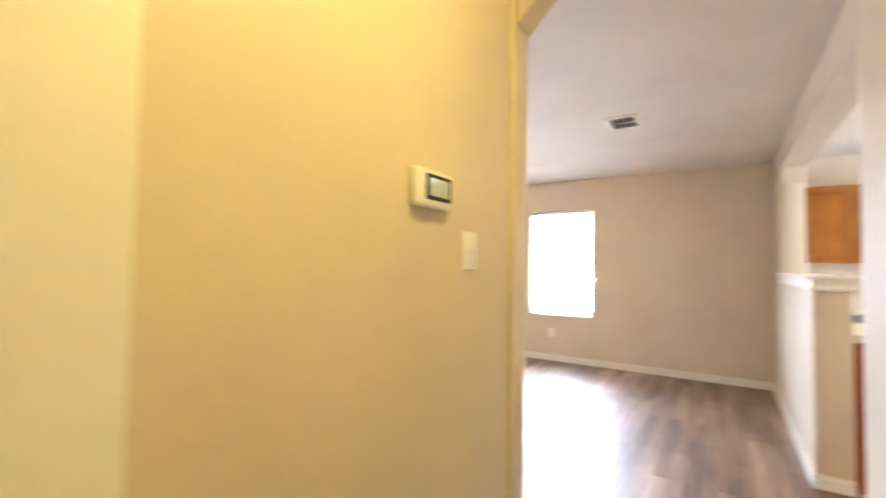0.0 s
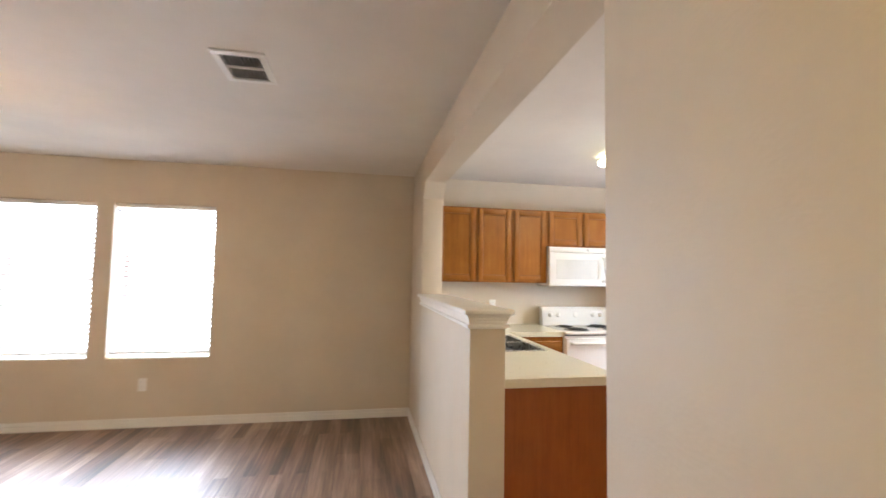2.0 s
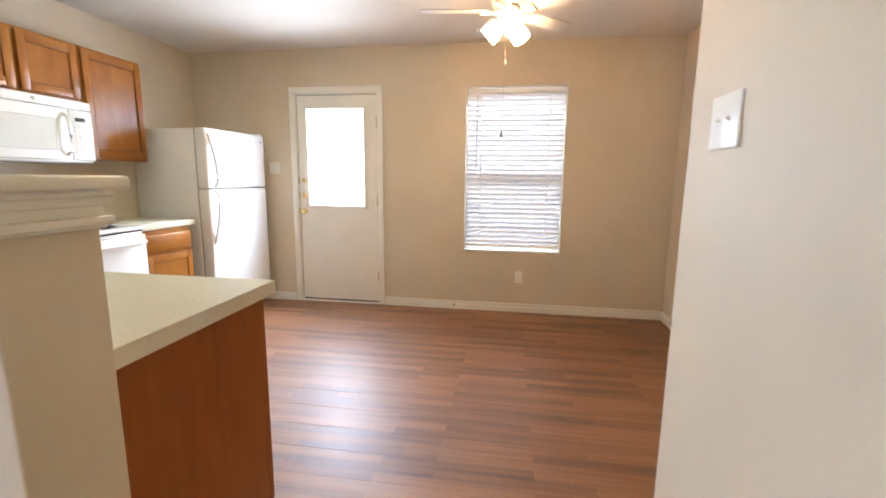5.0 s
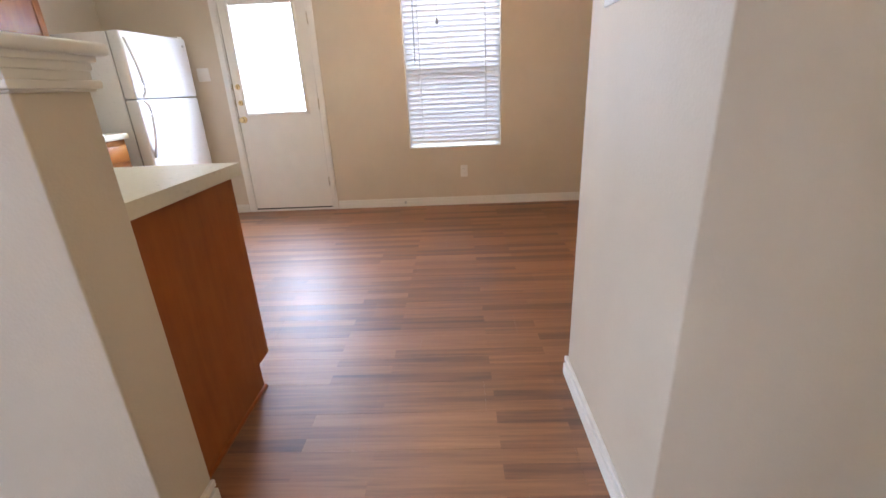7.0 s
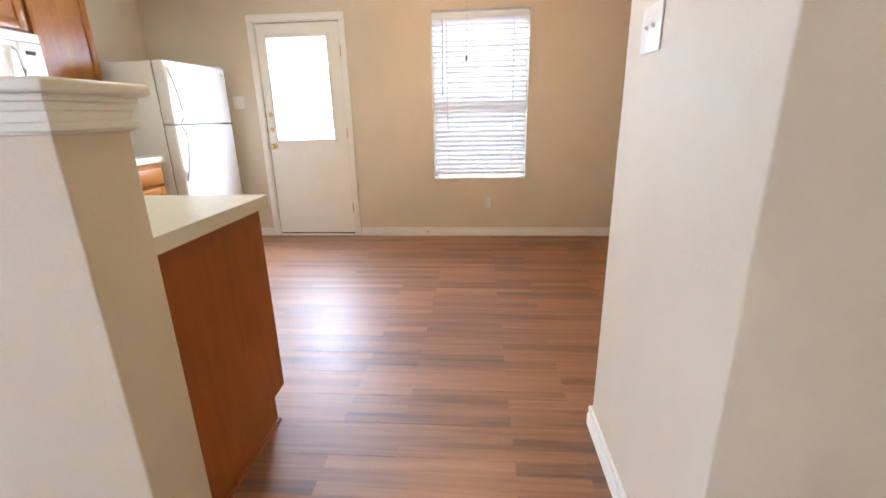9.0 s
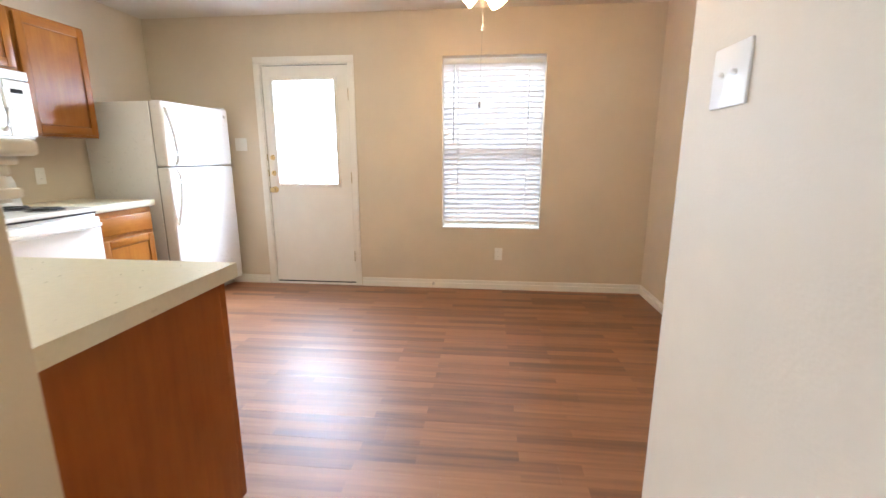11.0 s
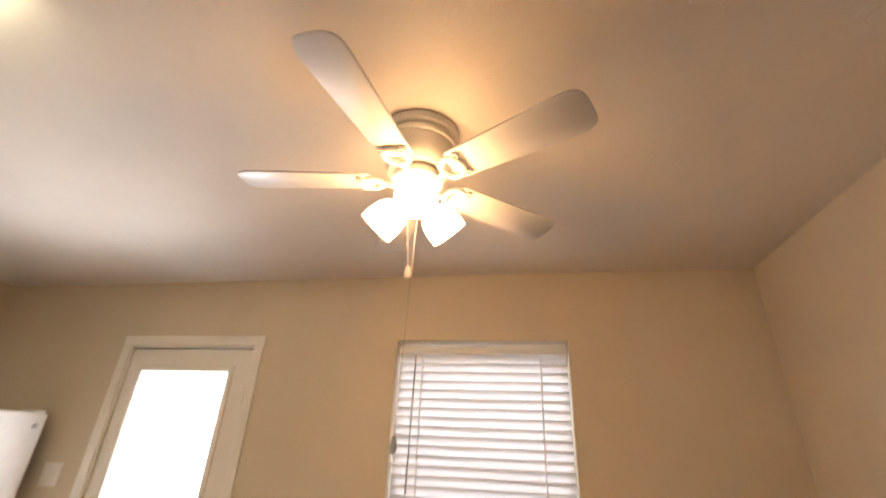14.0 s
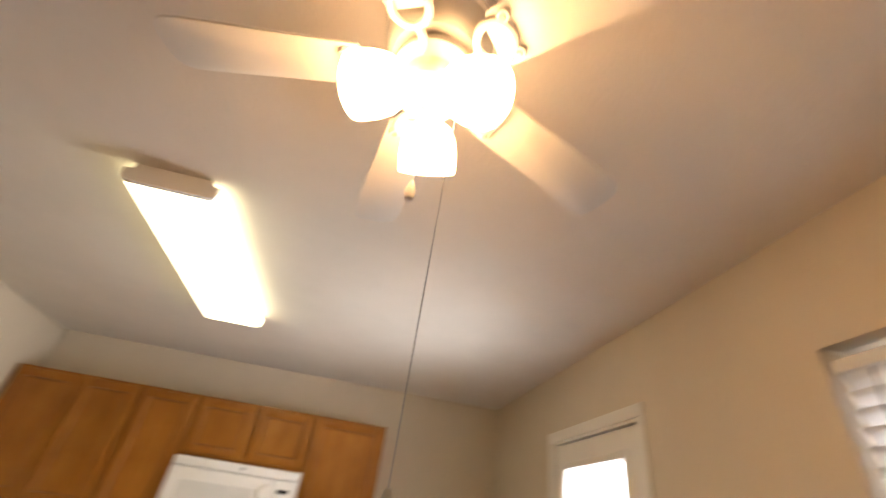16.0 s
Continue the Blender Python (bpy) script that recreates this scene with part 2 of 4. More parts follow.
def lathe(profile, n=32, m=None, bm=None):
    """A turned shape about z from (radius, height) pairs."""
    b = bmesh.new()
    rings = []
    for r, z in profile:
        if r < 1e-5:
            rings.append([b.verts.new((0, 0, z))])
        else:
            rings.append([b.verts.new((r * math.cos(2 * math.pi * i / n), r * math.sin(2 * math.pi * i / n), z)) for i in range(n)])
    for p, q in zip(rings, rings[1:]):
        for i in range(n):
            j = (i + 1) % n
            if len(p) == 1 and len(q) == 1:
                continue
            if len(p) == 1:
                b.faces.new((p[0], q[i], q[j]))
            elif len(q) == 1:
                b.faces.new((p[i], p[j], q[0]))
            else:
                b.faces.new((p[i], p[j], q[j], q[i]))
    if m is not None:
        moved(b, m)
    return join(bm, b)


def prism(outline, z0, z1, m=None, bev=0.0, bm=None):
    """An outline in x, y pushed from z0 to z1."""
    b = bmesh.new()
    f = b.faces.new([b.verts.new((x, y, z0)) for x, y in outline])
    r = bmesh.ops.extrude_face_region(b, geom=[f])
    bmesh.ops.translate(b, vec=(0, 0, z1 - z0), verts=[v for v in r["geom"] if isinstance(v, bmesh.types.BMVert)])
    if bev:
        bmesh.ops.bevel(b, geom=b.edges[:], offset=bev, segments=2, profile=0.5, affect="EDGES")
    if m is not None:
        moved(b, m)
    return join(bm, b)


def tube(points, r, n=8, bm=None, closed=False):
    """A round bar along points."""
    b = bmesh.new()
    pts = [Vector(p) for p in points]
    rings = []
    for i, p in enumerate(pts):
        if closed:
            d = pts[(i + 1) % len(pts)] - pts[i - 1]
        else:
            d = pts[min(i + 1, len(pts) - 1)] - pts[max(i - 1, 0)]
        q = d.to_track_quat("Z", "Y").to_matrix()
        rings.append([b.verts.new(p + q @ Vector((r * math.cos(2 * math.pi * k / n), r * math.sin(2 * math.pi * k / n), 0))) for k in range(n)])
    pairs = list(zip(rings, rings[1:])) + ([(rings[-1], rings[0])] if closed else [])
    for p, q in pairs:
        for k in range(n):
            b.faces.new((p[k], p[(k + 1) % n], q[(k + 1) % n], q[k]))
    if not closed:
        b.faces.new(rings[0][::-1])
        b.faces.new(rings[-1])
    return join(bm, b)


def along(axis_from, axis_to):
    """The turn that lays z along a direction, at a place."""
    a, c = Vector(axis_from), Vector(axis_to)
    return Matrix.Translation(a) @ (c - a).to_track_quat("Z", "Y").to_matrix().to_4x4()


def setting(name, bm, material, label, category):
    return tagged(part(name, bm, material), label, category, kind="structure")


# ---- the rooms ----
H = 2.455
NX0 = -4.5
PX0, PX1, PY = 0.664, 0.843, 3.60
CX, BX, AY = 0.650, 1.413, 2.405
Y1 = 6.04
# kitchen 0.87..4.25 x 1.455..6.04, living room -4.5..0.69 x 1.91..6.04, hall -0.445..0.74
setting("subfloor", box(NX0 - 0.2, 4.45, -1.8, 6.25, -0.2, -0.006), SUB, "dark subfloor under the planks", "floor")
setting("ceiling", box(NX0 - 0.2, 4.45, -1.8, 6.25, H, H + 0.15), CEIL, "matt white textured drywall ceiling", "ceiling")

W = [(-3.105, -2.258), (-2.103, -1.238)]
WZ0, WZ1 = 0.615, 2.05


def holed_wall(a0, a1, holes, put):
    """Wall strips along a from a0 to a1 round holes (b0, b1, z0, z1); put makes a box from a-range and z-range."""
    at = a0
    for b0, b1, z0, z1 in sorted(holes):
        put(at, b0, 0, H)
        if z0 > 0:
            put(b0, b1, 0, z0)
        put(b0, b1, z1, H)
        at = b1
    put(at, a1, 0, H)


bm = bmesh.new()
holed_wall(NX0 - 0.14, 4.39, [(*w, WZ0, WZ1) for w in W], lambda a, b, z0, z1: box(a, b, Y1, Y1 + 0.15, z0, z1, bm=bm))
setting("wall_north", bm, WALL, "beige painted drywall wall with two windows", "wall")
bm = bmesh.new()
KW = (2.394, 3.287, 0.580, 2.085)
KD = (4.125, 4.955, 0.0, 2.055)
holed_wall(1.31, Y1, [KW, KD], lambda a, b, z0, z1: box(4.25, 4.40, a, b, z0, z1, bm=bm))
setting("wall_east", bm, WALL, "beige painted drywall wall with a door and a window", "wall")
setting("wall_south", box(BX - 0.002, 4.25, 1.31, 1.455, 0, H), WALL, "beige painted drywall wall of the dining area", "wall")
setting("wall_corner", box(CX, BX, 1.755, AY, 0, H, 0.006, 3), WALL, "beige painted wall end with rounded corners", "wall")
setting("wall_dining", box(1.20, BX - 0.002, 1.30, 1.76, 0, H), WALL, "short beige painted drywall wall", "wall")
bm = bmesh.new()
holed_wall(-1.6, 1.754, [(0.83, 1.645, 0, 2.05)], lambda a, b, z0, z1: box(0.92, 1.05, a, b, z0, z1, bm=bm))
setting("wall_hall_east", bm, WALL, "beige painted hall wall beside a door", "wall")
setting("wall_hall_west", box(-0.58, -0.445, -1.6, 1.64, 0, H), WALL, "beige painted hall wall with a thermostat", "wall")
setting("wall_hall_end", box(-0.6, 1.06, -1.74, -1.6, 0, H), WALL, "plain beige painted wall closing the hall", "wall")
setting("wall_living_south", box(NX0, -0.425, 1.635, 1.757, 0, H, 0.008, 3), WALL, "beige painted living room wall", "wall")
setting("wall_west", box(NX0 - 0.14, NX0, 1.64, Y1, 0, H), WALL, "plain beige painted living room wall", "wall")

# arched header between hall and living room
hz, ch = 2.305, 0.115
setting("hall_header", prism([(-0.42, H), (-0.42, hz - ch), (-0.42 + ch, hz), (0.92 - ch, hz), (0.92, hz - ch), (0.92, H)], -1.754, -1.64, pose(0, 0, 0, 90, 0, 0)), WALL, "beige header with chamfered corners over the opening", "header")
# beam over the half wall
bz, ch = 2.225, 0.13
beam = prism([(AY, H), (AY, bz - ch), (AY + ch, bz), (5.30 - ch, bz), (5.30, bz - ch), (5.30, H)], PX0, PX1, Matrix(((0, 0, 1, 0), (1, 0, 0, 0), (0, 1, 0, 0), (0, 0, 0, 1))))
setting("beam", beam, WALL, "beige drywall beam with chamfered ends", "beam")
setting("column", box(PX0, PX1, 5.30, Y1, 0, H, 0.012, 3), WALL, "beige wall stub beside the kitchen cabinets", "column")
half = thing("half_wall", "waist-high beige half wall with white cap", "half wall", (0, 0, 0), kind="structure")
part("wall_body", box(PX0, PX1, PY, 5.30, 0, 1.192, 0.005, 3), WALL, half)
cap = bmesh.new()
box(PX0 - 0.036, PX1 + 0.036, PY - 0.040, 5.30, 1.239, 1.264, 0.008, 3, cap)
part("cap", cap, TRIM, half, "white painted cap board")


def molding(x0, x1, y0, y1, steps):
    b = bmesh.new()
    for o, z0, z1 in steps:
        box(x0 - o, x1 + o, y0 - o, y1, z0, z1, 0.004, 2, b)
    return b


part("molding", molding(PX0, PX1, PY, 5.298, [(0.009, 1.170, 1.178), (0.018, 1.176, 1.192), (0.007, 1.190, 1.212), (0.011, 1.210, 1.228), (0.019, 1.226, 1.2405)]), TRIM, half, "stepped white molding")


def baseboard(x0, y0, x1, y1, nx, ny):
    """White stepped skirting along a wall whose room side is (nx, ny)."""
    b = bmesh.new()
    for t, z0, z1 in ((0.015, 0, 0.05), (0.004, 0.0495, 0.060), (0.0115, 0.0595, 0.084)):
        box(min(x0, x1, x0 + nx * t, x1 + nx * t), max(x0, x1, x0 + nx * t, x1 + nx * t), min(y0, y1, y0 + ny * t, y1 + ny * t), max(y0, y1, y0 + ny * t, y1 + ny * t), z0, z1, 0.002, 1, b)
    return setting("baseboard", b, TRIM, "white painted stepped wooden baseboard", "baseboard")


for x0, y0, x1, y1, nx, ny in (
    (NX0, Y1, PX0, Y1, 0, -1), (PX0, PY - 0.013, PX0, Y1 - 0.014, -1, 0), (PX0 - 0.013, PY, PX1, PY, 0, -1),
    (4.25, 1.47, 4.25, 4.066, -1, 0), (4.25, 5.012, 4.25, Y1, -1, 0), (BX, 1.455, 4.25, 1.455, 0, 1), (CX, AY, BX + 0.013, AY, 0, 1),
    (CX, 1.745, CX, AY + 0.013, -1, 0), (BX, 1.47, BX, AY, 1, 0), (NX0, 1.757, -0.425, 1.757, 0, 1), (NX0, 1.766, NX0, Y1 - 0.014, 1, 0),
    (-0.445, -1.6, -0.445, 1.635, 1, 0), (CX, 1.755, 0.92, 1.755, 0, -1),
):
    baseboard(x0, y0, x1, y1, nx, ny)


# ---- windows and blinds ----
def window(name, m, w, h, label):
    """A white sash window with glass, set back in its opening; local x across, y outward, z up from the sill."""
    root = tagged(thing(name, label, "window"), kind="structure")
    root.matrix_basis = m
    b = bmesh.new()
    f = 0.035
    for x0, x1, z0, z1 in ((0, f, 0, h), (w - f, w, 0, h), (f, w - f, 0, f), (f, w - f, h - f, h), (f, w - f, h / 2 - 0.02, h / 2 + 0.02)):
        box(x0, x1, 0.095, 0.14, z0, z1, 0.003, 1, b)
    part("window_frame", b, TRIM, root)
    for z0, z1 in ((f, h / 2 - 0.02), (h / 2 + 0.02, h - f)):
        p = part("pane", box(f, w - f, 0.116, 0.120, z0, z1), GLASS, root)
        p.visible_shadow = False
    part("window_sill", box(0, w, -0.004, 0.094, 0.0, 0.012, 0.004, 2), TRIM, root)
    return root


def blind(m, w, h, tilt, n, lift=0.03):
    """A white horizontal slat blind with head rail, bottom rail, cords and a wand."""
    root = thing("window_blind", "white two-inch slat blind, lowered, with slats half open", "blind")
    root.matrix_basis = m
    part("head_rail", box(0.008, w - 0.008, 0.02, 0.07, h - 0.038, h - 0.003, 0.004, 2), PLASTIC, root)
    part("bottom_rail", box(0.008, w - 0.008, 0.02, 0.07, lift, lift + 0.022, 0.006, 2), PLASTIC, root)
    z0, z1 = lift + 0.04, h - 0.062
    slat = bmesh.new()
    k = 6
    rows = []
    for s in (0, 1):
        rows.append([[slat.verts.new((x, -0.0245 + 0.049 * i / k, 0.003 * (1 - (2 * i / k - 1) ** 2) + 0.0026 * s)) for i in range(k + 1)] for x in (0.01, w - 0.01)])
    for s in (0, 1):
        for i in range(k):
            slat.faces.new((rows[s][0][i], rows[s][0][i + 1], rows[s][1][i + 1], rows[s][1][i]))
    for i in range(k):
        for e in (0, 1):
            slat.faces.new((rows[0][e][i], rows[0][e][i + 1], rows[1][e][i + 1], rows[1][e][i]))
    for i in (0, k):
        slat.faces.new((rows[0][0][i], rows[0][1][i], rows[1][1][i], rows[1][0][i]))
    me = mesh_of("slat", slat, SLAT)
    for i in range(n):
        o = new("slat", me)
        o.parent = root
        o.matrix_basis = pose(0, 0.045, z0 + (z1 - z0) * i / (n - 1), tilt + 0.8 * math.sin(i * 2.3), 0, 0.12 * math.sin(i * 1.7))
    for x in (0.14, w - 0.14):
        for y in (0.0195, 0.0705):
            part("ladder_cord", tube([(x, y, h - 0.05), (x, y, lift + 0.01)], 0.0034, 6), PLASTIC, root)
    part("tilt_wand", tube([(0.105, 0.008, h - 0.05), (0.105, 0.004, h - 0.12), (0.098, 0.004, h - 0.70)], 0.0042, 8), GREY, root)
    return root


for a, b_ in W:
    window("window_1", pose(a, Y1, WZ0), b_ - a, WZ1 - WZ0, "white sash window glowing with daylight")
    blind(pose(a, Y1, WZ0 + 0.012), b_ - a, WZ1 - WZ0 - 0.012, 31, 29)
mk = pose(4.25, KW[1], KW[2], 0, 0, -90)
window("window_2", mk, KW[1] - KW[0], KW[3] - KW[2], "white sash window in the dining area")
blind(mk @ pose(0, 0, 0.012), KW[1] - KW[0], KW[3] - KW[2] - 0.040, -59, 31)


# ---- doors ----
def casing(root, y0, y1, z1, x, w=0.057, s=-1):
    """Door trim on a wall whose face is at x; s: the room's side."""
    for n, (a0, a1, b0, b1) in (("side_casing", (y0 - w, y0, 0, z1)), ("side_casing", (y1, y1 + w, 0, z1)), ("head_casing", (y0 - w, y1 + w, z1, z1 + w))):
        b = bmesh.new()
        box(min(x, x + s * 0.014), max(x, x + s * 0.014), a0, a1, b0, b1, 0.004, 2, b)
        part(n, b, TRIM, root)


def knob(root, p, d, material, r=0.026):
    """A round door knob on a rose, at p, pointing along d."""
    k = part("door_knob", lathe([(0, 0), (0.031, 0), (0.031, 0.006), (0.024, 0.011), (0.011, 0.014), (0.011, 0.032), (0.018, 0.036), (r, 0.046), (r, 0.056), (0.018, 0.064), (0, 0.066)], 24, along(p, Vector(p) + Vector(d))), material, root)
    return k


def back_door():
    root = tagged(thing("door_1", "white back door with a large glazed upper half, closed", "door"), kind="structure")
    y0, y1, z1 = KD[0], KD[1], KD[3]
    casing(root, y0 + 0.006, y1 - 0.006, z1 - 0.003, 4.25)
    for n, b in (("jamb", box(4.251, 4.395, y0 + 0.001, y0 + 0.012, 0, z1 - 0.001)), ("jamb", box(4.251, 4.395, y1 - 0.012, y1 - 0.001, 0, z1 - 0.001)), ("jamb", box(4.251, 4.395, y0 + 0.012, y1 - 0.012, z1 - 0.013, z1 - 0.001)), ("threshold", box(4.245, 4.395, y0 + 0.012, y1 - 0.012, 0.0, 0.016))):
        part(n, b, TRIM, root)
    py0, py1, pz0, pz1 = 4.251, 4.862, 0.963, 1.929
    s0, s1, t0, t1 = y0 + 0.017, y1 - 0.018, 0.030, z1 - 0.022
    b = bmesh.new()
    for a in ((s0, py0, t0, t1), (py1, s1, t0, t1), (py0, py1, t0, pz0), (py0, py1, pz1, t1)):
        box(4.262, 4.305, a[0], a[1], a[2], a[3], 0, 1, b)
    leaf = part("door_leaf", b, DOORP, root)
    # Black strips painted in for the shade in the gaps round the leaf.
    for a in ((s0 - 0.004, s0, t0, t1), (s1, s1 + 0.005, t0, t1), (s0, s1, t1, t1 + 0.008)):
        part("gap_shade", box(4.285, 4.30, a[0], a[1], a[2], a[3]), BLACK, root)
    # The same for the dark gap between leaf and threshold.
    part("sill_gap_shade", box(4.264, 4.30, s0, s1, 0.0165, t0), BLACK, root)
    b = bmesh.new()
    w = 0.022
    for a in ((py0 - 0.012, py0 + w, pz0 - 0.012, pz1 + 0.012), (py1 - w, py1 + 0.012, pz0 - 0.012, pz1 + 0.012), (py0 + w, py1 - w, pz0 - 0.012, pz0 + w), (py0 + w, py1 - w, pz1 - w, pz1 + 0.012)):
        box(4.254, 4.312, a[0], a[1], a[2], a[3], 0.004, 2, b)
    part("glazing_bead", b, DOORP, leaf)
    p = part("pane", box(4.281, 4.286, py0 + 0.012, py1 - 0.012, pz0 + 0.012, pz1 - 0.012), GLASS, leaf)
    p.visible_shadow = False
    for z in (1.225, 1.08):
        k = part("deadbolt", lathe([(0, 0), (0.025, 0), (0.025, 0.008), (0.019, 0.016), (0, 0.017)], 24, along((4.262, 4.892, z), (0, 4.892, z))), LOCK, leaf)
        part("thumb_turn", box(4.232, 4.247, 4.888, 4.896, z - 0.016, z + 0.016, 0.003), LOCK, k)
    knob(leaf, (4.262, 4.892, 0.925), (-1, 0, 0), LOCK)
    for z in (1.225, 1.08, 0.925):
        part("strike_plate", box(4.2485, 4.2615, 4.941, 4.9435, z - 0.03, z + 0.03), OLDBRASS, root)
    for z in (1.78, 1.04, 0.29):
        part("hinge", lathe([(0, 0), (0.006, 0.001), (0.006, 0.099), (0, 0.1)], 10, pose(4.253, 4.135, z - 0.05)), OLDBRASS, root)


back_door()


def hall_door():
    root = tagged(thing("door_2", "white hall door with a brass knob, closed", "door"), kind="structure")
    casing(root, 0.836, 1.639, 2.04, 0.92)
    part("jamb", box(0.922, 1.048, 1.633, 1.644, 0, 2.048), TRIM, root)
    part("jamb", box(0.922, 1.048, 0.831, 0.842, 0, 2.048), TRIM, root)
    part("jamb", box(0.922, 1.048, 0.842, 1.633, 2.037, 2.048), TRIM, root)
    b = bmesh.new()
    box(0.945, 0.98, 0.847, 1.628, 0.012, 2.032, 0.002, 1, b)
    leaf = part("door_leaf", b, DOORP, root)
    knob(leaf, (0.945, 1.545, 0.835), (-1, 0, 0), BRASS)
    part("strike_plate", box(0.9195, 0.9445, 1.6305, 1.6328, 0.795, 0.875), OLDBRASS, root)


hall_door()


def open_door():
    root = tagged(thing("door_3", "plain white hall door standing open against the wall", "door"), kind="structure")
    leaf = part("door_leaf", box(-0.415, -0.38, -0.38, 0.41, 0.012, 2.03, 0.002, 1), DOORP, root)
    knob(leaf, (-0.38, 0.34, 0.92), (1, 0, 0), BRASS)
    for z in (0.25, 1.0, 1.8):
        part("hinge", lathe([(0, 0), (0.006, 0.001), (0.006, 0.099), (0, 0.1)], 10, pose(-0.42, -0.386, z - 0.05)), OLDBRASS, root)


open_door()


# ---- electrical plates, vents, thermostat ----
def plate(name, m, w, toggles, label):
    """A white wall plate; local x across, y out of the wall, z up; toggles: switch count, or 0 for an outlet."""
    root = thing(name, label, "switch" if toggles else "outlet")
    root.matrix_basis = m
    part("cover", box(-w / 2, w / 2, -0.006, 0, -0.0585, 0.0585, 0.003, 2), PLASTIC, root)
    if toggles:
        for i in range(toggles):
            x = (i - (toggles - 1) / 2) * 0.046
            part("toggle", moved(box(-0.004, 0.004, -0.011, 0, -0.004, 0.004, 0.0015), pose(x, -0.004, 0.002, -28)), PLASTIC, root)
    else:
        for z in (-0.021, 0.021):
            s = part("socket", lathe([(0, 0.003), (0.0165, 0.002), (0.017, 0), (0, 0)], 20, pose(0, -0.006, z, 90)), PLASTIC, root)
            b = bmesh.new()
            for x in (-0.006, 0.006):
                box(x - 0.001, x + 0.001, -0.0096, -0.0088, z - 0.001, z + 0.007, bm=b)
            part("slot", b, GREY, s)
    return root


plate("outlet", pose(-1.787, Y1, 0.382), 0.071, 0, "white duplex outlet on the living room wall")
plate("outlet", pose(4.25, 2.76, 0.343, 0, 0, -90), 0.071, 0, "white duplex outlet under the dining window")
plate("outlet", pose(3.08, Y1, 1.10), 0.071, 0, "white duplex outlet above the kitchen counter")
plate("outlet", pose(1.535, Y1, 1.12), 0.071, 0, "white duplex outlet above the corner counter")
plate("outlet", pose(2.64, 1.455, 0.36, 0, 0, 180), 0.071, 0, "white duplex outlet on the dining wall")
plate("light_switch", pose(4.25, 5.19, 1.345, 0, 0, -90), 0.116, 2, "white double switch plate beside the fridge")
plate("light_switch", pose(1.212, AY, 1.392, 0, 0, 180), 0.132, 2, "white double switch plate on the passage wall")
plate("light_switch", pose(-0.445, 1.341, 1.336, 0, 0, 90), 0.080, 1, "white switch plate below the thermostat")


def thermostat():
    root = thing("thermostat", "white thermostat with a grey screen on the hall wall", "thermostat", (-0.445, 1.113, 1.49), rz=90)
    part("housing", box(-0.085, 0.085, -0.028, 0, -0.049, 0.049, 0.008, 3), PLASTIC, root)
    bz_ = part("bezel", box(-0.046, 0.075, -0.0300, -0.026, -0.031, 0.036, 0.003), DARK, root)
    part("screen", box(-0.030, 0.060, -0.0312, -0.0295, -0.020, 0.026), SCREEN, bz_)


thermostat()
stop = thing("door_stop", "small metal door stop on the baseboard", "door stop", (4.2355, 3.37, 0.045))
part("base", lathe([(0, 0), (0.013, 0), (0.011, 0.006), (0.006, 0.01), (0.006, 0.028), (0.009, 0.03), (0.009, 0.036), (0, 0.037)], 16, pose(0, 0, 0, 0, -90, 0)), STEEL, stop)


def ceiling_vent(x0, x1, y0, y1):
    root = thing("ceiling_vent", "white metal ceiling register with open louvers", "vent", ((x0 + x1) / 2, (y0 + y1) / 2, H))
    w, d = (x1 - x0) / 2, (y1 - y0) / 2
    # Black sheet added in place of the dark duct behind the louvers.
    part("duct_shade", box(-w + 0.03, w - 0.03, -d + 0.03, d - 0.03, -0.0015, -0.0005), BLACK, root)
    b = bmesh.new()
    for a in ((-w, w, -d, -d + 0.035), (-w, w, d - 0.035, d), (-w, -w + 0.035, -d + 0.035, d - 0.035), (w - 0.035, w, -d + 0.035, d - 0.035), (-w + 0.035, w - 0.035, -0.007, 0.007)):
        box(a[0], a[1], a[2], a[3], -0.012, 0, 0.003, 1, b)
    part("frame", b, TRIM, root)
    k = 9
    for i in range(k):
        x = -w + 0.048 + (2 * w - 0.096) * i / (k - 1)
        part("slat", moved(box(-0.0075, 0.0075, -d + 0.034, d - 0.034, -0.0008, 0.0008), pose(x, 0, -0.009, 0, 66)), TRIM, root)


ceiling_vent(-0.580, -0.333, 3.672, 4.0)
ceiling_vent(2.41, 2.69, 1.98, 2.235)


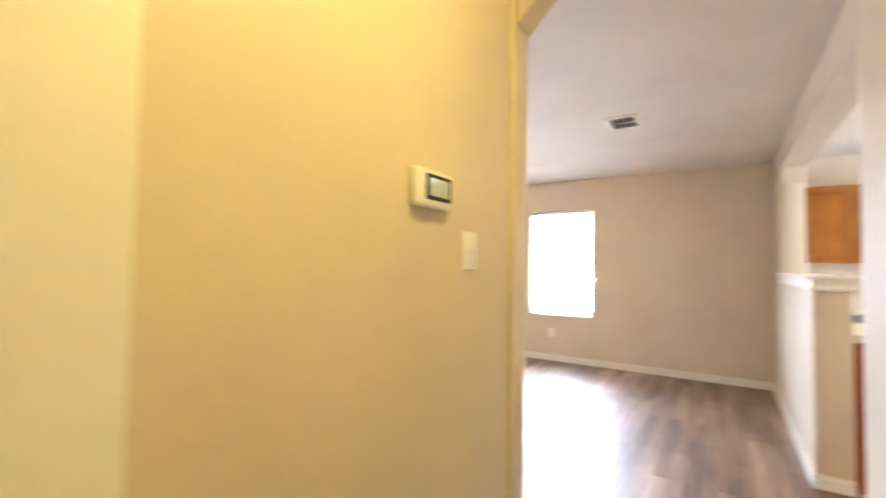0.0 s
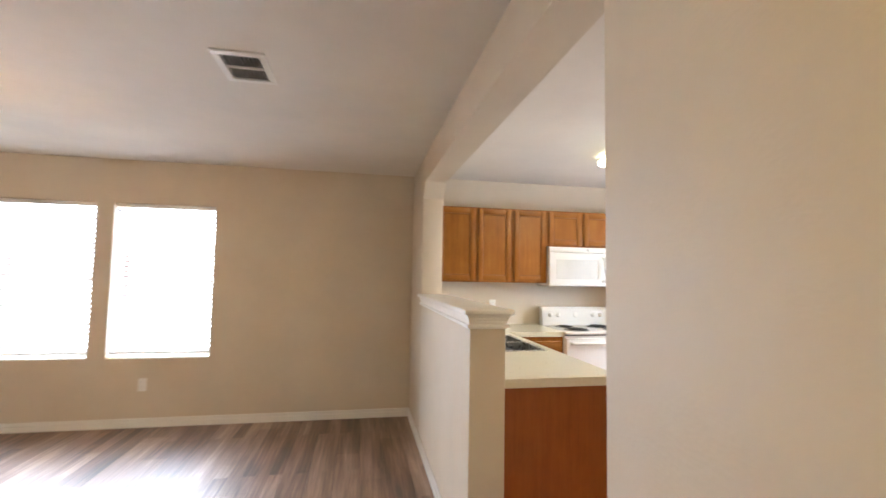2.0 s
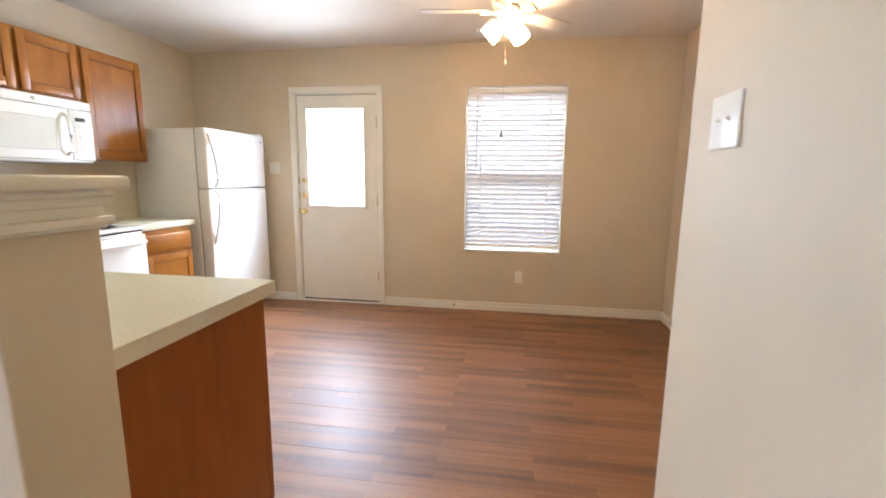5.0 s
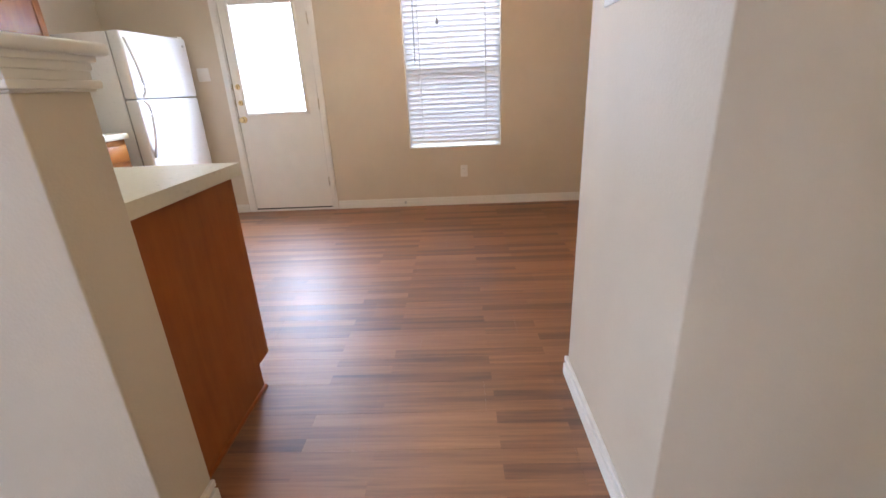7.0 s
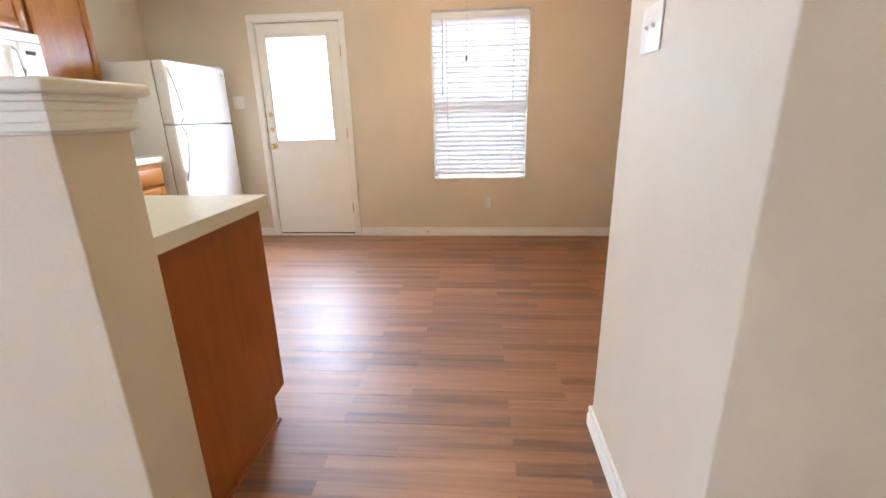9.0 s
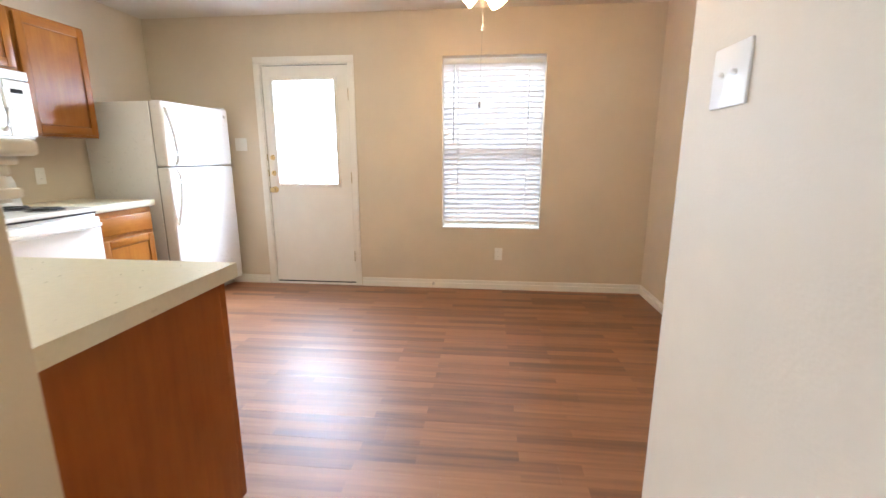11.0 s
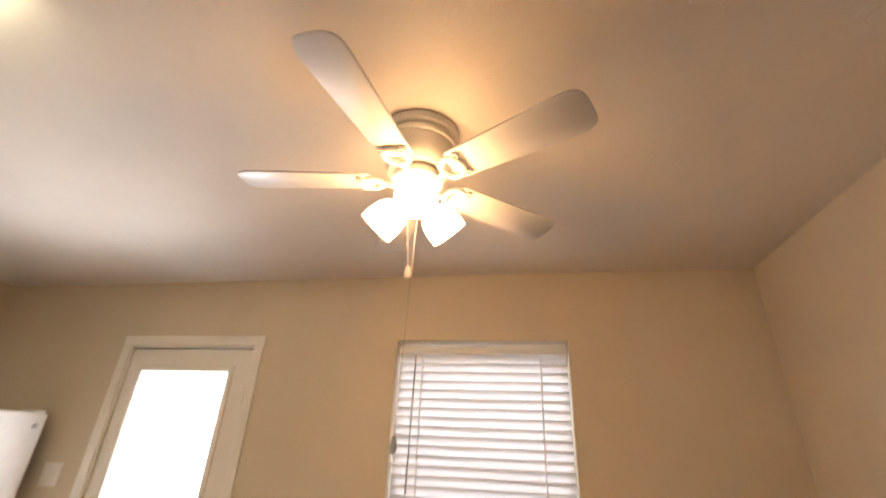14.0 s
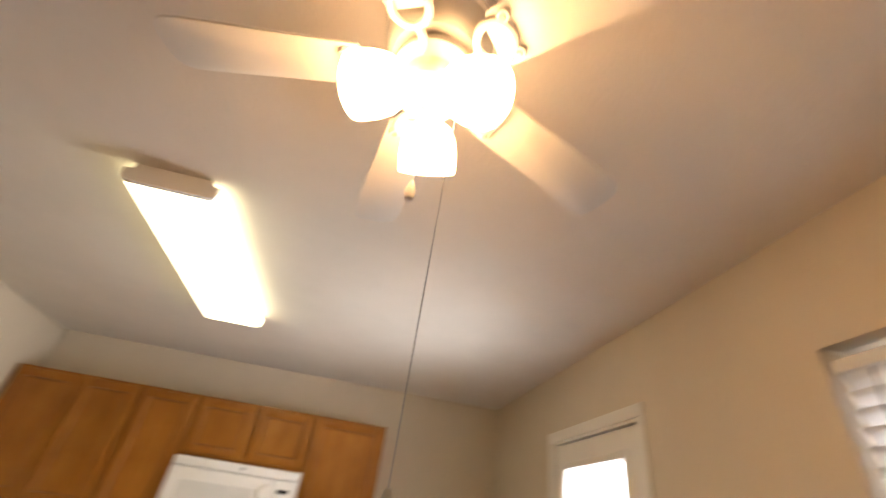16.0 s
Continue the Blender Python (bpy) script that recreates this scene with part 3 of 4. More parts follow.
# ---- kitchen ----
def cab_door(parent, x0, x1, z0, z1, y, name="door", slab=False):
    """A framed oak door facing -y at y, with a recessed panel and a routed edge whose shade is put in as darker oak."""
    f = 0.052
    b = bmesh.new()
    if slab:
        box(x0, x1, y - 0.019, y, z0, z1, 0.006, 2, b)
        return part(name, b, OAKX, parent)
    box(x0 + 0.004, x1 - 0.004, y - 0.005, y, z0 + 0.004, z1 - 0.004, bm=b)
    d = part(name, b, OAK, parent)
    for a in ((x0, x0 + f, z0, z1), (x1 - f, x1, z0, z1)):
        part("stile", box(a[0], a[1], y - 0.019, y - 0.004, a[2], a[3], 0.004, 2), OAK, d)
    for a in ((x0 + f, x1 - f, z0, z0 + f), (x0 + f, x1 - f, z1 - f, z1)):
        part("rail", box(a[0], a[1], y - 0.0188, y - 0.004, a[2], a[3], 0.003, 2), OAKX, d)
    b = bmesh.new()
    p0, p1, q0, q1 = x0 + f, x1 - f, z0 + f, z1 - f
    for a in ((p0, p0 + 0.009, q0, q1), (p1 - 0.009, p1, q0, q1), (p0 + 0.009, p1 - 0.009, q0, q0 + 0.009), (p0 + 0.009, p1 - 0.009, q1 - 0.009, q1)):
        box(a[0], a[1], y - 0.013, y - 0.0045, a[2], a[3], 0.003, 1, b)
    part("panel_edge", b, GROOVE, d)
    part("panel", box(p0 + 0.009, p1 - 0.009, y - 0.011, y - 0.0055, q0 + 0.009, q1 - 0.009), OAK, d)
    return d


def wall_cabinet(x0, x1, z0, z1, doors, label):
    root = thing("wall_cabinet", label, "cabinet", ((x0 + x1) / 2, 6.03, z0), group="kitchen wall cabinets")
    cx, cz = (x0 + x1) / 2, z0
    part("body", box(x0 - cx, x1 - cx - 0.001, -0.26, 0.008, 0, z1 - z0, 0.0015, 1), OAK, root)
    for a, b_, c, d in doors:
        cab_door(root, a - cx, b_ - cx, c - cz, d - cz, -0.2605)
    return root


Z0, Z1 = 1.367, 2.12
wall_cabinet(0.868, 1.655, Z0, Z1, [(0.885, 1.262, Z0 + 0.018, Z1 - 0.018), (1.292, 1.638, Z0 + 0.018, Z1 - 0.018)], "honey oak wall cabinet with two framed doors, closed")
wall_cabinet(1.655, 2.032, Z0, Z1, [(1.672, 2.016, Z0 + 0.018, Z1 - 0.018)], "honey oak wall cabinet with one framed door, closed")
wall_cabinet(2.032, 2.826, 1.748, Z1, [(2.05, 2.415, 1.763, Z1 - 0.018), (2.445, 2.81, 1.763, Z1 - 0.018)], "short honey oak cabinet above the microwave")
wall_cabinet(2.826, 3.33, Z0, Z1, [(2.843, 3.314, Z0 + 0.018, Z1 - 0.018)], "honey oak wall cabinet beside the fridge, closed")


def microwave():
    root = thing("microwave", "white over-range microwave hung under the cabinets", "microwave", (2.429, 6.03, 1.336))
    part("body", box(-0.395, 0.395, -0.30, 0.008, 0.005, 0.408, 0.006, 2), ENAMEL, root)
    part("underside", box(-0.38, 0.38, -0.29, -0.01, 0.0, 0.006), GREY, root)
    d = part("door", box(-0.395, 0.235, -0.325, -0.302, 0.02, 0.345, 0.008, 3), ENAMEL, root)
    part("window", box(-0.32, 0.14, -0.327, -0.324, 0.075, 0.275, 0.004, 1), GLASSW, d)
    part("handle", tube([(0.20, -0.325, 0.05), (0.203, -0.352, 0.075), (0.205, -0.358, 0.18), (0.203, -0.352, 0.285), (0.20, -0.325, 0.31)], 0.011, 10), ENAMEL, d)
    part("vent_strip", box(-0.395, 0.395, -0.322, -0.30, 0.349, 0.405, 0.006, 2), ENAMEL, root)
    b = bmesh.new()
    for i in range(18):
        x = -0.36 + 0.72 * i / 17
        box(x - 0.014, x + 0.014, -0.3235, -0.3215, 0.352, 0.356, bm=b)
    part("vent_slots", b, GLASSW, root)
    c = part("control_panel", box(0.239, 0.395, -0.323, -0.302, 0.02, 0.345, 0.006, 2), ENAMEL, root)
    part("display", box(0.275, 0.345, -0.3245, -0.3225, 0.272, 0.296), DARK, c)
    for r in range(6):
        for q in range(3):
            part("button", box(0.268 + q * 0.034, 0.293 + q * 0.034, -0.3242, -0.3228, 0.075 + r * 0.03, 0.093 + r * 0.03, 0.002, 1), PLASTIC, c)
    part("badge", lathe([(0, 0.002), (0.011, 0.0015), (0.012, 0), (0, 0)], 20, pose(0.03, -0.322, 0.378, 90)), GREY, root)


microwave()


def stove():
    root = thing("stove", "white electric range with four black coil burners", "stove", (2.43, 6.0, 0))
    w = 0.383
    part("body", box(-w, w, -0.60, 0.0, 0.07, 0.895, 0.004, 2), ENAMEL, root)
    part("plinth", box(-w + 0.01, w - 0.01, -0.56, -0.02, 0, 0.07), GREY, root)
    part("cooktop", box(-w - 0.003, w + 0.003, -0.635, 0.0, 0.893, 0.918, 0.008, 3), ENAMEL, root)
    d = part("oven_door", box(-w + 0.004, w - 0.004, -0.635, -0.602, 0.27, 0.86, 0.008, 3), ENAMEL, root)
    part("handle", tube([(-0.33, -0.635, 0.81), (-0.33, -0.675, 0.815), (-0.31, -0.682, 0.815), (0.31, -0.682, 0.815), (0.33, -0.675, 0.815), (0.33, -0.635, 0.81)], 0.014, 10), ENAMEL, d)
    part("seam", box(-w + 0.006, w - 0.006, -0.612, -0.601, 0.255, 0.272), BLACK, root)
    part("seam", box(-w + 0.006, w - 0.006, -0.612, -0.601, 0.880, 0.892), BLACK, root)
    part("drawer", box(-w + 0.004, w - 0.004, -0.632, -0.602, 0.075, 0.255, 0.008, 3), ENAMEL, root)
    g = prism([(-0.10, 0.0), (-0.075, 0.16), (-0.055, 0.195), (0.0, 0.195), (0.0, 0.0)], -w, w, Matrix(((0, 0, 1, 0), (1, 0, 0, 0), (0, 1, 0, 0.917), (0, 0, 0, 1))), 0.006)
    bg = part("backguard", g, ENAMEL, root)
    for x in (-0.29, -0.205, 0.205, 0.29):
        k = part("control_knob", lathe([(0, 0), (0.024, 0), (0.022, 0.016), (0.012, 0.02), (0, 0.02)], 20, along((x, -0.083, 1.03), (x, -0.383, 1.075))), ENAMEL, bg)
        part("grip", moved(box(-0.004, 0.004, -0.018, 0.018, 0.015, 0.028, 0.002), along((x, -0.083, 1.03), (x, -0.383, 1.075))), ENAMEL, k)
    part("dial", lathe([(0, 0), (0.028, 0), (0.026, 0.008), (0, 0.009)], 20, along((0, -0.083, 1.03), (0, -0.383, 1.075))), PLASTIC, bg)
    for x, y, r in ((-0.19, -0.21, 0.074), (-0.19, -0.47, 0.097), (0.19, -0.21, 0.097), (0.19, -0.47, 0.074)):
        u = part("burner", lathe([(r + 0.022, 0.0), (r + 0.022, 0.004), (r + 0.014, 0.0055), (r + 0.002, 0.001), (0.0, 0.001)], 36, pose(x, y, 0.917)), BLACK, root, "black drip bowl with coil")
        pts = []
        turns = 4
        for i in range(turns * 22 + 1):
            a = i / 22 * 2 * math.pi
            q = 0.02 + (r - 0.02) * i / (turns * 22)
            pts.append((x + q * math.cos(a), y + q * math.sin(a), 0.928))
        part("coil", tube(pts, 0.0052, 6), BLACK, u)
        for a in (0.5, 2.6, 4.7):
            part("coil_support", tube([(x, y, 0.9215), (x + r * math.cos(a), y + r * math.sin(a), 0.9215)], 0.003, 5), CHROME, u)


stove()


def base_cabinet(x0, x1, label, drawers=True):
    root = thing("base_cabinet", label, "cabinet", ((x0 + x1) / 2, 6.03, 0))
    w = (x1 - x0) / 2
    part("body", box(-w, w, -0.61, 0.005, 0.10, 0.871, 0.0015, 1), OAK, root)
    part("toe_kick", box(-w + 0.002, w - 0.002, -0.545, 0.0, 0, 0.10), PANEL, root)
    cab_door(root, -w + 0.02, w - 0.02, 0.705, 0.83, -0.6105, "drawer_front", True)
    cab_door(root, -w + 0.02, w - 0.02, 0.125, 0.675, -0.6105)
    return root


base_cabinet(2.82, 3.305, "honey oak base cabinet with a drawer over a door")
base_cabinet(1.45, 2.04, "honey oak base cabinet in the kitchen corner")


def peninsula():
    root = thing("peninsula_cabinet", "reddish oak base cabinet along the half wall", "cabinet", (1.17, 3.67, 0))
    part("body", box(PX1 - 1.17 + 0.004, 0.275, 0.012, 0.72, 0.10, 0.871), OAK, root)
    part("sink_base", box(PX1 - 1.17 + 0.004, 0.274, 0.72, 1.72, 0.10, 0.70), OAK, root)
    part("front_rail", box(0.262, 0.275, 0.72, 1.72, 0.70, 0.871), OAK, root)
    part("toe_kick", box(PX1 - 1.17 + 0.004, 0.195, 0.012, 1.72, 0, 0.10), PANEL, root)
    e = [(PX1 + 0.002 - 1.17, 0.0), (0.20, 0.0), (0.20, 0.115), (0.255, 0.115), (0.262, 0.125), (0.262, 0.871), (PX1 + 0.002 - 1.17, 0.871)]
    part("end_panel", prism(e, -0.012, 0.0, pose(0, 0, 0, 90)), PANEL, root, "reddish stained oak end panel")
    part("shoe_molding", box(PX1 + 0.002 - 1.17, 0.205, -0.012, -0.0005, 0, 0.018, 0.004, 2), PANEL, root)
    part("face_frame", box(0.262, 0.293, 0.0, 0.045, 0.115, 0.871, 0.002, 1), PANEL, root)
    return root


peninsula()


def worktop():
    b = bmesh.new()
    sx0, sx1, sy0, sy1 = 0.985, 1.425, 4.42, 5.20
    z0, z1 = 0.872, 0.917
    for a in ((PX1 + 0.001, 1.494, 3.644, sy0), (PX1 + 0.001, sx0, sy0, sy1), (sx1, 1.494, sy0, sy1), (PX1 + 0.001, 1.494, sy1, Y1 - 0.001), (1.494, 2.043, 5.40, Y1 - 0.001)):
        box(*a, z0, z1, bm=b)
    bmesh.ops.remove_doubles(b, verts=b.verts[:], dist=0.0001)
    root = thing("worktop", "cream laminate L-shaped kitchen worktop", "worktop", (0, 0, 0))
    part("top", b, COUNTER, root)
    part("splash", box(PX1 + 0.018, 2.04, Y1 - 0.018, Y1 - 0.0005, 0.918, 0.931, 0.003, 1), COUNTER, root)
    s = thing("sink", "stainless steel double-bowl sink set in the worktop", "sink", (0, 0, 0))
    t = 0.004
    for y0, y1 in ((sy0 + 0.025, (sy0 + sy1) / 2 - 0.012), ((sy0 + sy1) / 2 + 0.012, sy1 - 0.025)):
        x0, x1 = sx0 + 0.045, sx1 - 0.02
        b = bmesh.new()
        box(x0, x1, y0, y1, 0.72, 0.724, bm=b)
        for a in ((x0 - t, x0, y0 - t, y1 + t), (x1, x1 + t, y0 - t, y1 + t), (x0, x1, y0 - t, y0), (x0, x1, y1, y1 + t)):
            box(*a, 0.72, 0.918, bm=b)
        part("bowl", b, STEEL, s)
    b = bmesh.new()
    ym = (sy0 + sy1) / 2
    for a in ((sx0 - 0.012, sx0 + 0.042, sy0 - 0.012, sy1 + 0.012), (sx1 - 0.017, sx1 + 0.012, sy0 - 0.012, sy1 + 0.012), (sx0 + 0.042, sx1 - 0.017, sy0 - 0.012, sy0 + 0.022), (sx0 + 0.042, sx1 - 0.017, sy1 - 0.022, sy1 + 0.012), (sx0 + 0.042, sx1 - 0.017, ym - 0.009, ym + 0.009)):
        box(*a, 0.9175, 0.921, 0.001, 1, b)
    part("rim", b, STEEL, s)
    r = thing("worktop", "short cream laminate worktop beside the stove", "worktop", (0, 0, 0))
    part("top", box(2.818, 3.34, 5.40, Y1 - 0.001, 0.872, 0.917, 0.004, 2), COUNTER, r)


worktop()


def fridge():
    root = thing("refrigerator", "white top-freezer refrigerator with two closed doors", "refrigerator", (3.85, 6.028, 0), rz=-5)
    w = 0.374
    part("body", box(-w, w, -0.64, -0.03, 0.03, 1.645, 0.006, 2), FRIDGE, root)
    part("gasket", box(-w + 0.01, w - 0.01, -0.652, -0.638, 0.09, 1.64), GREY, root)
    part("grille", box(-w + 0.01, w - 0.01, -0.66, -0.63, 0.022, 0.085, 0.004, 1), GREY, root)
    for x in (-w + 0.05, w - 0.05):
        part("foot", lathe([(0.02, 0), (0.02, 0.032), (0, 0.032)], 12, pose(x, -0.6, 0)), BLACK, root)
        part("foot", lathe([(0.02, 0), (0.02, 0.032), (0, 0.032)], 12, pose(x, -0.09, 0)), BLACK, root)
    for n, z0, z1, h0, h1 in (("freezer_door", 1.159, 1.648, 1.168, 1.60), ("fridge_door", 0.095, 1.151, 0.70, 1.142)):
        d = part(n, box(-w - 0.002, w + 0.002, -0.755, -0.653, z0, z1, 0.016, 4), FRIDGE, root)
        pts = []
        for i in range(13):
            u = i / 12
            q = 1 - u if n == "freezer_door" else u
            out = math.sin(math.pi * min(1.0, q * 0.62)) if q < 0.94 else 0.5
            pts.append((-w + 0.035 + 0.02 * out, -0.757 - 0.05 * out, h0 + (h1 - h0) * u))
        part("handle", tube(pts, 0.011, 10), ENAMEL, d)
    part("hinge_cap", box(w - 0.07, w - 0.01, -0.74, -0.62, 1.6485, 1.662, 0.005, 2), PLASTIC, root)
    part("badge", lathe([(0, 0.002), (0.013, 0.0015), (0.014, 0), (0, 0)], 20, pose(w - 0.05, -0.7545, 1.58, 90)), STEEL, root)


fridge()


# ---- ceiling lights and fans ----
def tube_light():
    x0, x1, y0, y1 = 2.12, 2.43, 3.70, 4.945
    root = thing("ceiling_light", "long fluorescent wraparound ceiling light, switched on", "ceiling light", ((x0 + x1) / 2, (y0 + y1) / 2, H))
    w, d = (x1 - x0) / 2, (y1 - y0) / 2
    part("pan", box(-w + 0.03, w - 0.03, -d + 0.02, d - 0.02, -0.0225, -0.0005), ENAMEL, root)
    o = [(-w, -0.026), (-w + 0.006, -0.062), (-w + 0.02, -0.070), (w - 0.02, -0.070), (w - 0.006, -0.062), (w, -0.026), (w - 0.02, -0.0235), (-w + 0.02, -0.0235)]
    m = Matrix(((1, 0, 0, 0), (0, 0, 1, 0), (0, 1, 0, 0), (0, 0, 0, 1)))
    part("diffuser", prism(o, -d + 0.018, d - 0.018, m), TUBE, root, "glowing ribbed acrylic cover")
    o2 = [(-w + 0.03, -0.001), (-w + 0.025, -0.02), (-w - 0.002, -0.025), (-w + 0.004, -0.064), (-w + 0.02, -0.073), (w - 0.02, -0.073), (w - 0.004, -0.064), (w + 0.002, -0.025), (w - 0.025, -0.02), (w - 0.03, -0.001)]
    for y in (-d - 0.001, d - 0.017):
        part("end_cap", prism(o2, y, y + 0.018, m), ENAMEL, root)


tube_light()


def scroll(parent, m, material):
    """The curled bracket that holds a blade: an arm, an open loop and two screw pads."""
    arm = []
    for i in range(10):
        u = i / 9
        arm.append((0.06 + 0.045 * u, 0.010 * math.sin(3.1 * u), -0.022 + 0.014 * u))
    b = tube(arm, 0.009, 8)
    loop = [(0.137 + 0.034 * math.cos(a), 0.036 * math.sin(a), -0.009) for a in [2 * math.pi * k / 24 for k in range(24)]]
    tube(loop, 0.0085, 8, b, closed=True)
    for e in (-1, 1):
        lathe([(0, -0.007), (0.011, -0.006), (0.013, 0.004), (0, 0.004)], 14, pose(0.168, e * 0.034, -0.008), b)
    br = part("blade_bracket", moved(b, m), material, parent)
    for e in (-1, 1):
        part("screw", lathe([(0, -0.0035), (0.005, -0.003), (0.006, 0), (0, 0)], 10, m @ pose(0.168, e * 0.034, -0.0148)), GREY, br)
    return br


def ceiling_fan(x, y, turn, metal, blade_mat, label, tilt=-11, lamps=50.5, clipped=False, lit=None, droop=0):
    """A flush ceiling fan with five blades and three lit glass shades, at rest."""
    root = thing("ceiling_fan", label, "ceiling fan", (x, y, H), group="ceiling fans")
    part("housing", lathe([(0, 0), (0.116, 0), (0.122, -0.006), (0.123, -0.030), (0.119, -0.036), (0.110, -0.039), (0.110, -0.045), (0.116, -0.048), (0.118, -0.055), (0.116, -0.062), (0.110, -0.066), (0.108, -0.085), (0.104, -0.115), (0.096, -0.142), (0.088, -0.150), (0.0, -0.15)], 56), metal, root)
    part("flywheel", lathe([(0, -0.149), (0.068, -0.15), (0.068, -0.164), (0, -0.165)], 40), GREY, root)
    part("hub", lathe([(0, -0.163), (0.074, -0.164), (0.078, -0.170), (0.078, -0.186), (0.062, -0.196), (0.056, -0.204), (0.056, -0.232), (0.06, -0.238), (0.058, -0.252), (0.035, -0.268), (0.012, -0.273), (0.01, -0.282), (0.0, -0.284)], 40), metal, root)
    if clipped:
        o = [(0.0, -0.05), (0.31, -0.062), (0.36, -0.036), (0.372, -0.02), (0.372, 0.02), (0.36, 0.036), (0.31, 0.062), (0.0, 0.05), (-0.015, 0.03), (-0.015, -0.03)]
    else:
        o = [(0.0, -0.052)]
        for k in range(13):
            a = math.pi * (k / 12 - 0.5)
            o.append((0.338 + 0.062 * (abs(math.cos(a)) ** 0.6), 0.065 * math.copysign(abs(math.sin(a)) ** 0.6, math.sin(a))))
        o += [(0.0, 0.052), (-0.012, 0.03), (-0.012, -0.03)]
    for i in range(5):
        m = pose(0, 0, -0.176, 0, 0, turn + 72 * i) @ pose(0, 0, 0, tilt, droop, 0)
        bl = part("blade", prism(o, -0.003, 0.003, m @ pose(0.142, 0, 0), 0.001), blade_mat, root)
        scroll(bl, m, metal)
    for i in range(3):
        a = turn + lamps + 120 * i
        m = pose(0, 0, -0.232, 0, 0, a) @ pose(0.036, 0, -0.004, 0, 130, 0)
        e = part("socket", lathe([(0.0, -0.02), (0.024, -0.02), (0.027, 0.03), (0.0, 0.03)], 20, m), metal, root)
        part("shade", lathe([(0.0, 0.024), (0.028, 0.026), (0.042, 0.036), (0.053, 0.058), (0.058, 0.088), (0.0575, 0.122), (0.055, 0.1215), (0.052, 0.09), (0.0, 0.085)], 32, m), lit or SHADE, e, "glowing frosted glass shade")
    return root


def pull_chain(fan, p, q, metal, step=0.009):
    """A beaded pull chain from p to q under a fan, with a turned fob at its end."""
    p, q = Vector(p), Vector(q)
    b = tube([p, p.lerp(q, 0.5), q], 0.0008, 5)
    n = int((p - q).length / step)
    for k in range(n):
        lathe([(0, -0.0019), (0.0019, 0), (0, 0.0019)], 5, Matrix.Translation(p.lerp(q, k / n)), b)
    c = part("pull_chain", b, GREY, fan)
    part("pull_fob", lathe([(0, 0.002), (0.004, 0.0), (0.0095, -0.020), (0.0075, -0.036), (0, -0.04)], 14, Matrix.Translation(q)), metal, c)


white_fan = ceiling_fan(3.05, 2.915, 25.5, FANW, FANW, "white flush ceiling fan with three lit glass shades")
pull_chain(white_fan, (0.02, 0.03, -0.262), (0.004, 0.008, -0.452), FANW)
pull_chain(white_fan, (0.057, 0.006, -0.245), (0.051, 0.021, -0.885), GREY)
brass_fan = ceiling_fan(-2.23, 3.85, 11, OLDBRASS, WALNUT, "brass ceiling fan with dark walnut blades, lights on", clipped=True, lit=SHADE_SOFT, droop=7)
brass_fan.scale = (1.24, 1.24, 1.0)
pull_chain(brass_fan, (0.02, 0.03, -0.262), (0.033, 0.01, -0.40), OLDBRASS)


def hall_light():
    root = thing("ceiling_light", "round flush hall ceiling light, glowing warm", "ceiling light", (0.22, 0.72, H))
    part("base", lathe([(0, 0), (0.14, 0), (0.14, -0.02), (0.13, -0.025), (0, -0.025)], 32), BRASS, root)
    part("dome", lathe([(0.125, -0.024), (0.12, -0.06), (0.09, -0.09), (0.05, -0.105), (0, -0.11)], 32), HALLGLOW, root)


HALLGLOW = glow("lit_dome_glass", (1.0, 0.745, 0.20), 49.0)
hall_light()

# ---- outdoors ----
tagged(part("ground", box(-60, 60, -60, 60, -0.45, -0.25), GRASS), "dry lawn around the house", "ground", kind="structure")


def fence(n, m):
    root = thing("fence", "weathered reddish wooden board fence", "fence")
    root.matrix_basis = m
    me = mesh_of("board", box(-0.068, 0.068, -0.009, 0.009, 0.02, 1.95, 0.003, 1), FENCE)
    for i in range(n):
        o = new("board", me)
        o.parent = root
        o.matrix_basis = pose((i - n / 2) * 0.142, 0.004 * (i % 3), 0)
    for z in (0.35, 1.5):
        part("rail", box(-n * 0.071 - 0.1, n * 0.071, 0.02, 0.06, z, z + 0.09), FENCE, root)


def brick_mat():
    m, nt, b = mat("pink_brick", (0.42, 0.27, 0.21), 0.85)
    g = nt.nodes.new("ShaderNodeNewGeometry")
    sep = nt.nodes.new("ShaderNodeSeparateXYZ")
    nt.links.new(g.outputs["Position"], sep.inputs[0])
    c = nt.nodes.new("ShaderNodeCombineXYZ")
    nt.links.new(sep.outputs["Y"], c.inputs["X"])
    nt.links.new(sep.outputs["Z"], c.inputs["Y"])
    t = node(nt, "ShaderNodeTexBrick", Scale=1.0)
    for k, v in (("Mortar Size", 0.01), ("Brick Width", 0.21), ("Row Height", 0.076)):
        t.inputs[k].default_value = v
    t.inputs["Color1"].default_value = (0.46, 0.31, 0.25, 1)
    t.inputs["Color2"].default_value = (0.38, 0.25, 0.20, 1)
    t.inputs["Mortar"].default_value = (0.5, 0.46, 0.42, 1)
    nt.links.new(c.outputs[0], t.inputs["Vector"])
    nt.links.new(t.outputs["Color"], b.inputs["Base Color"])
    bump(nt, b, t.outputs["Fac"], 0.6, 0.01)
    return m


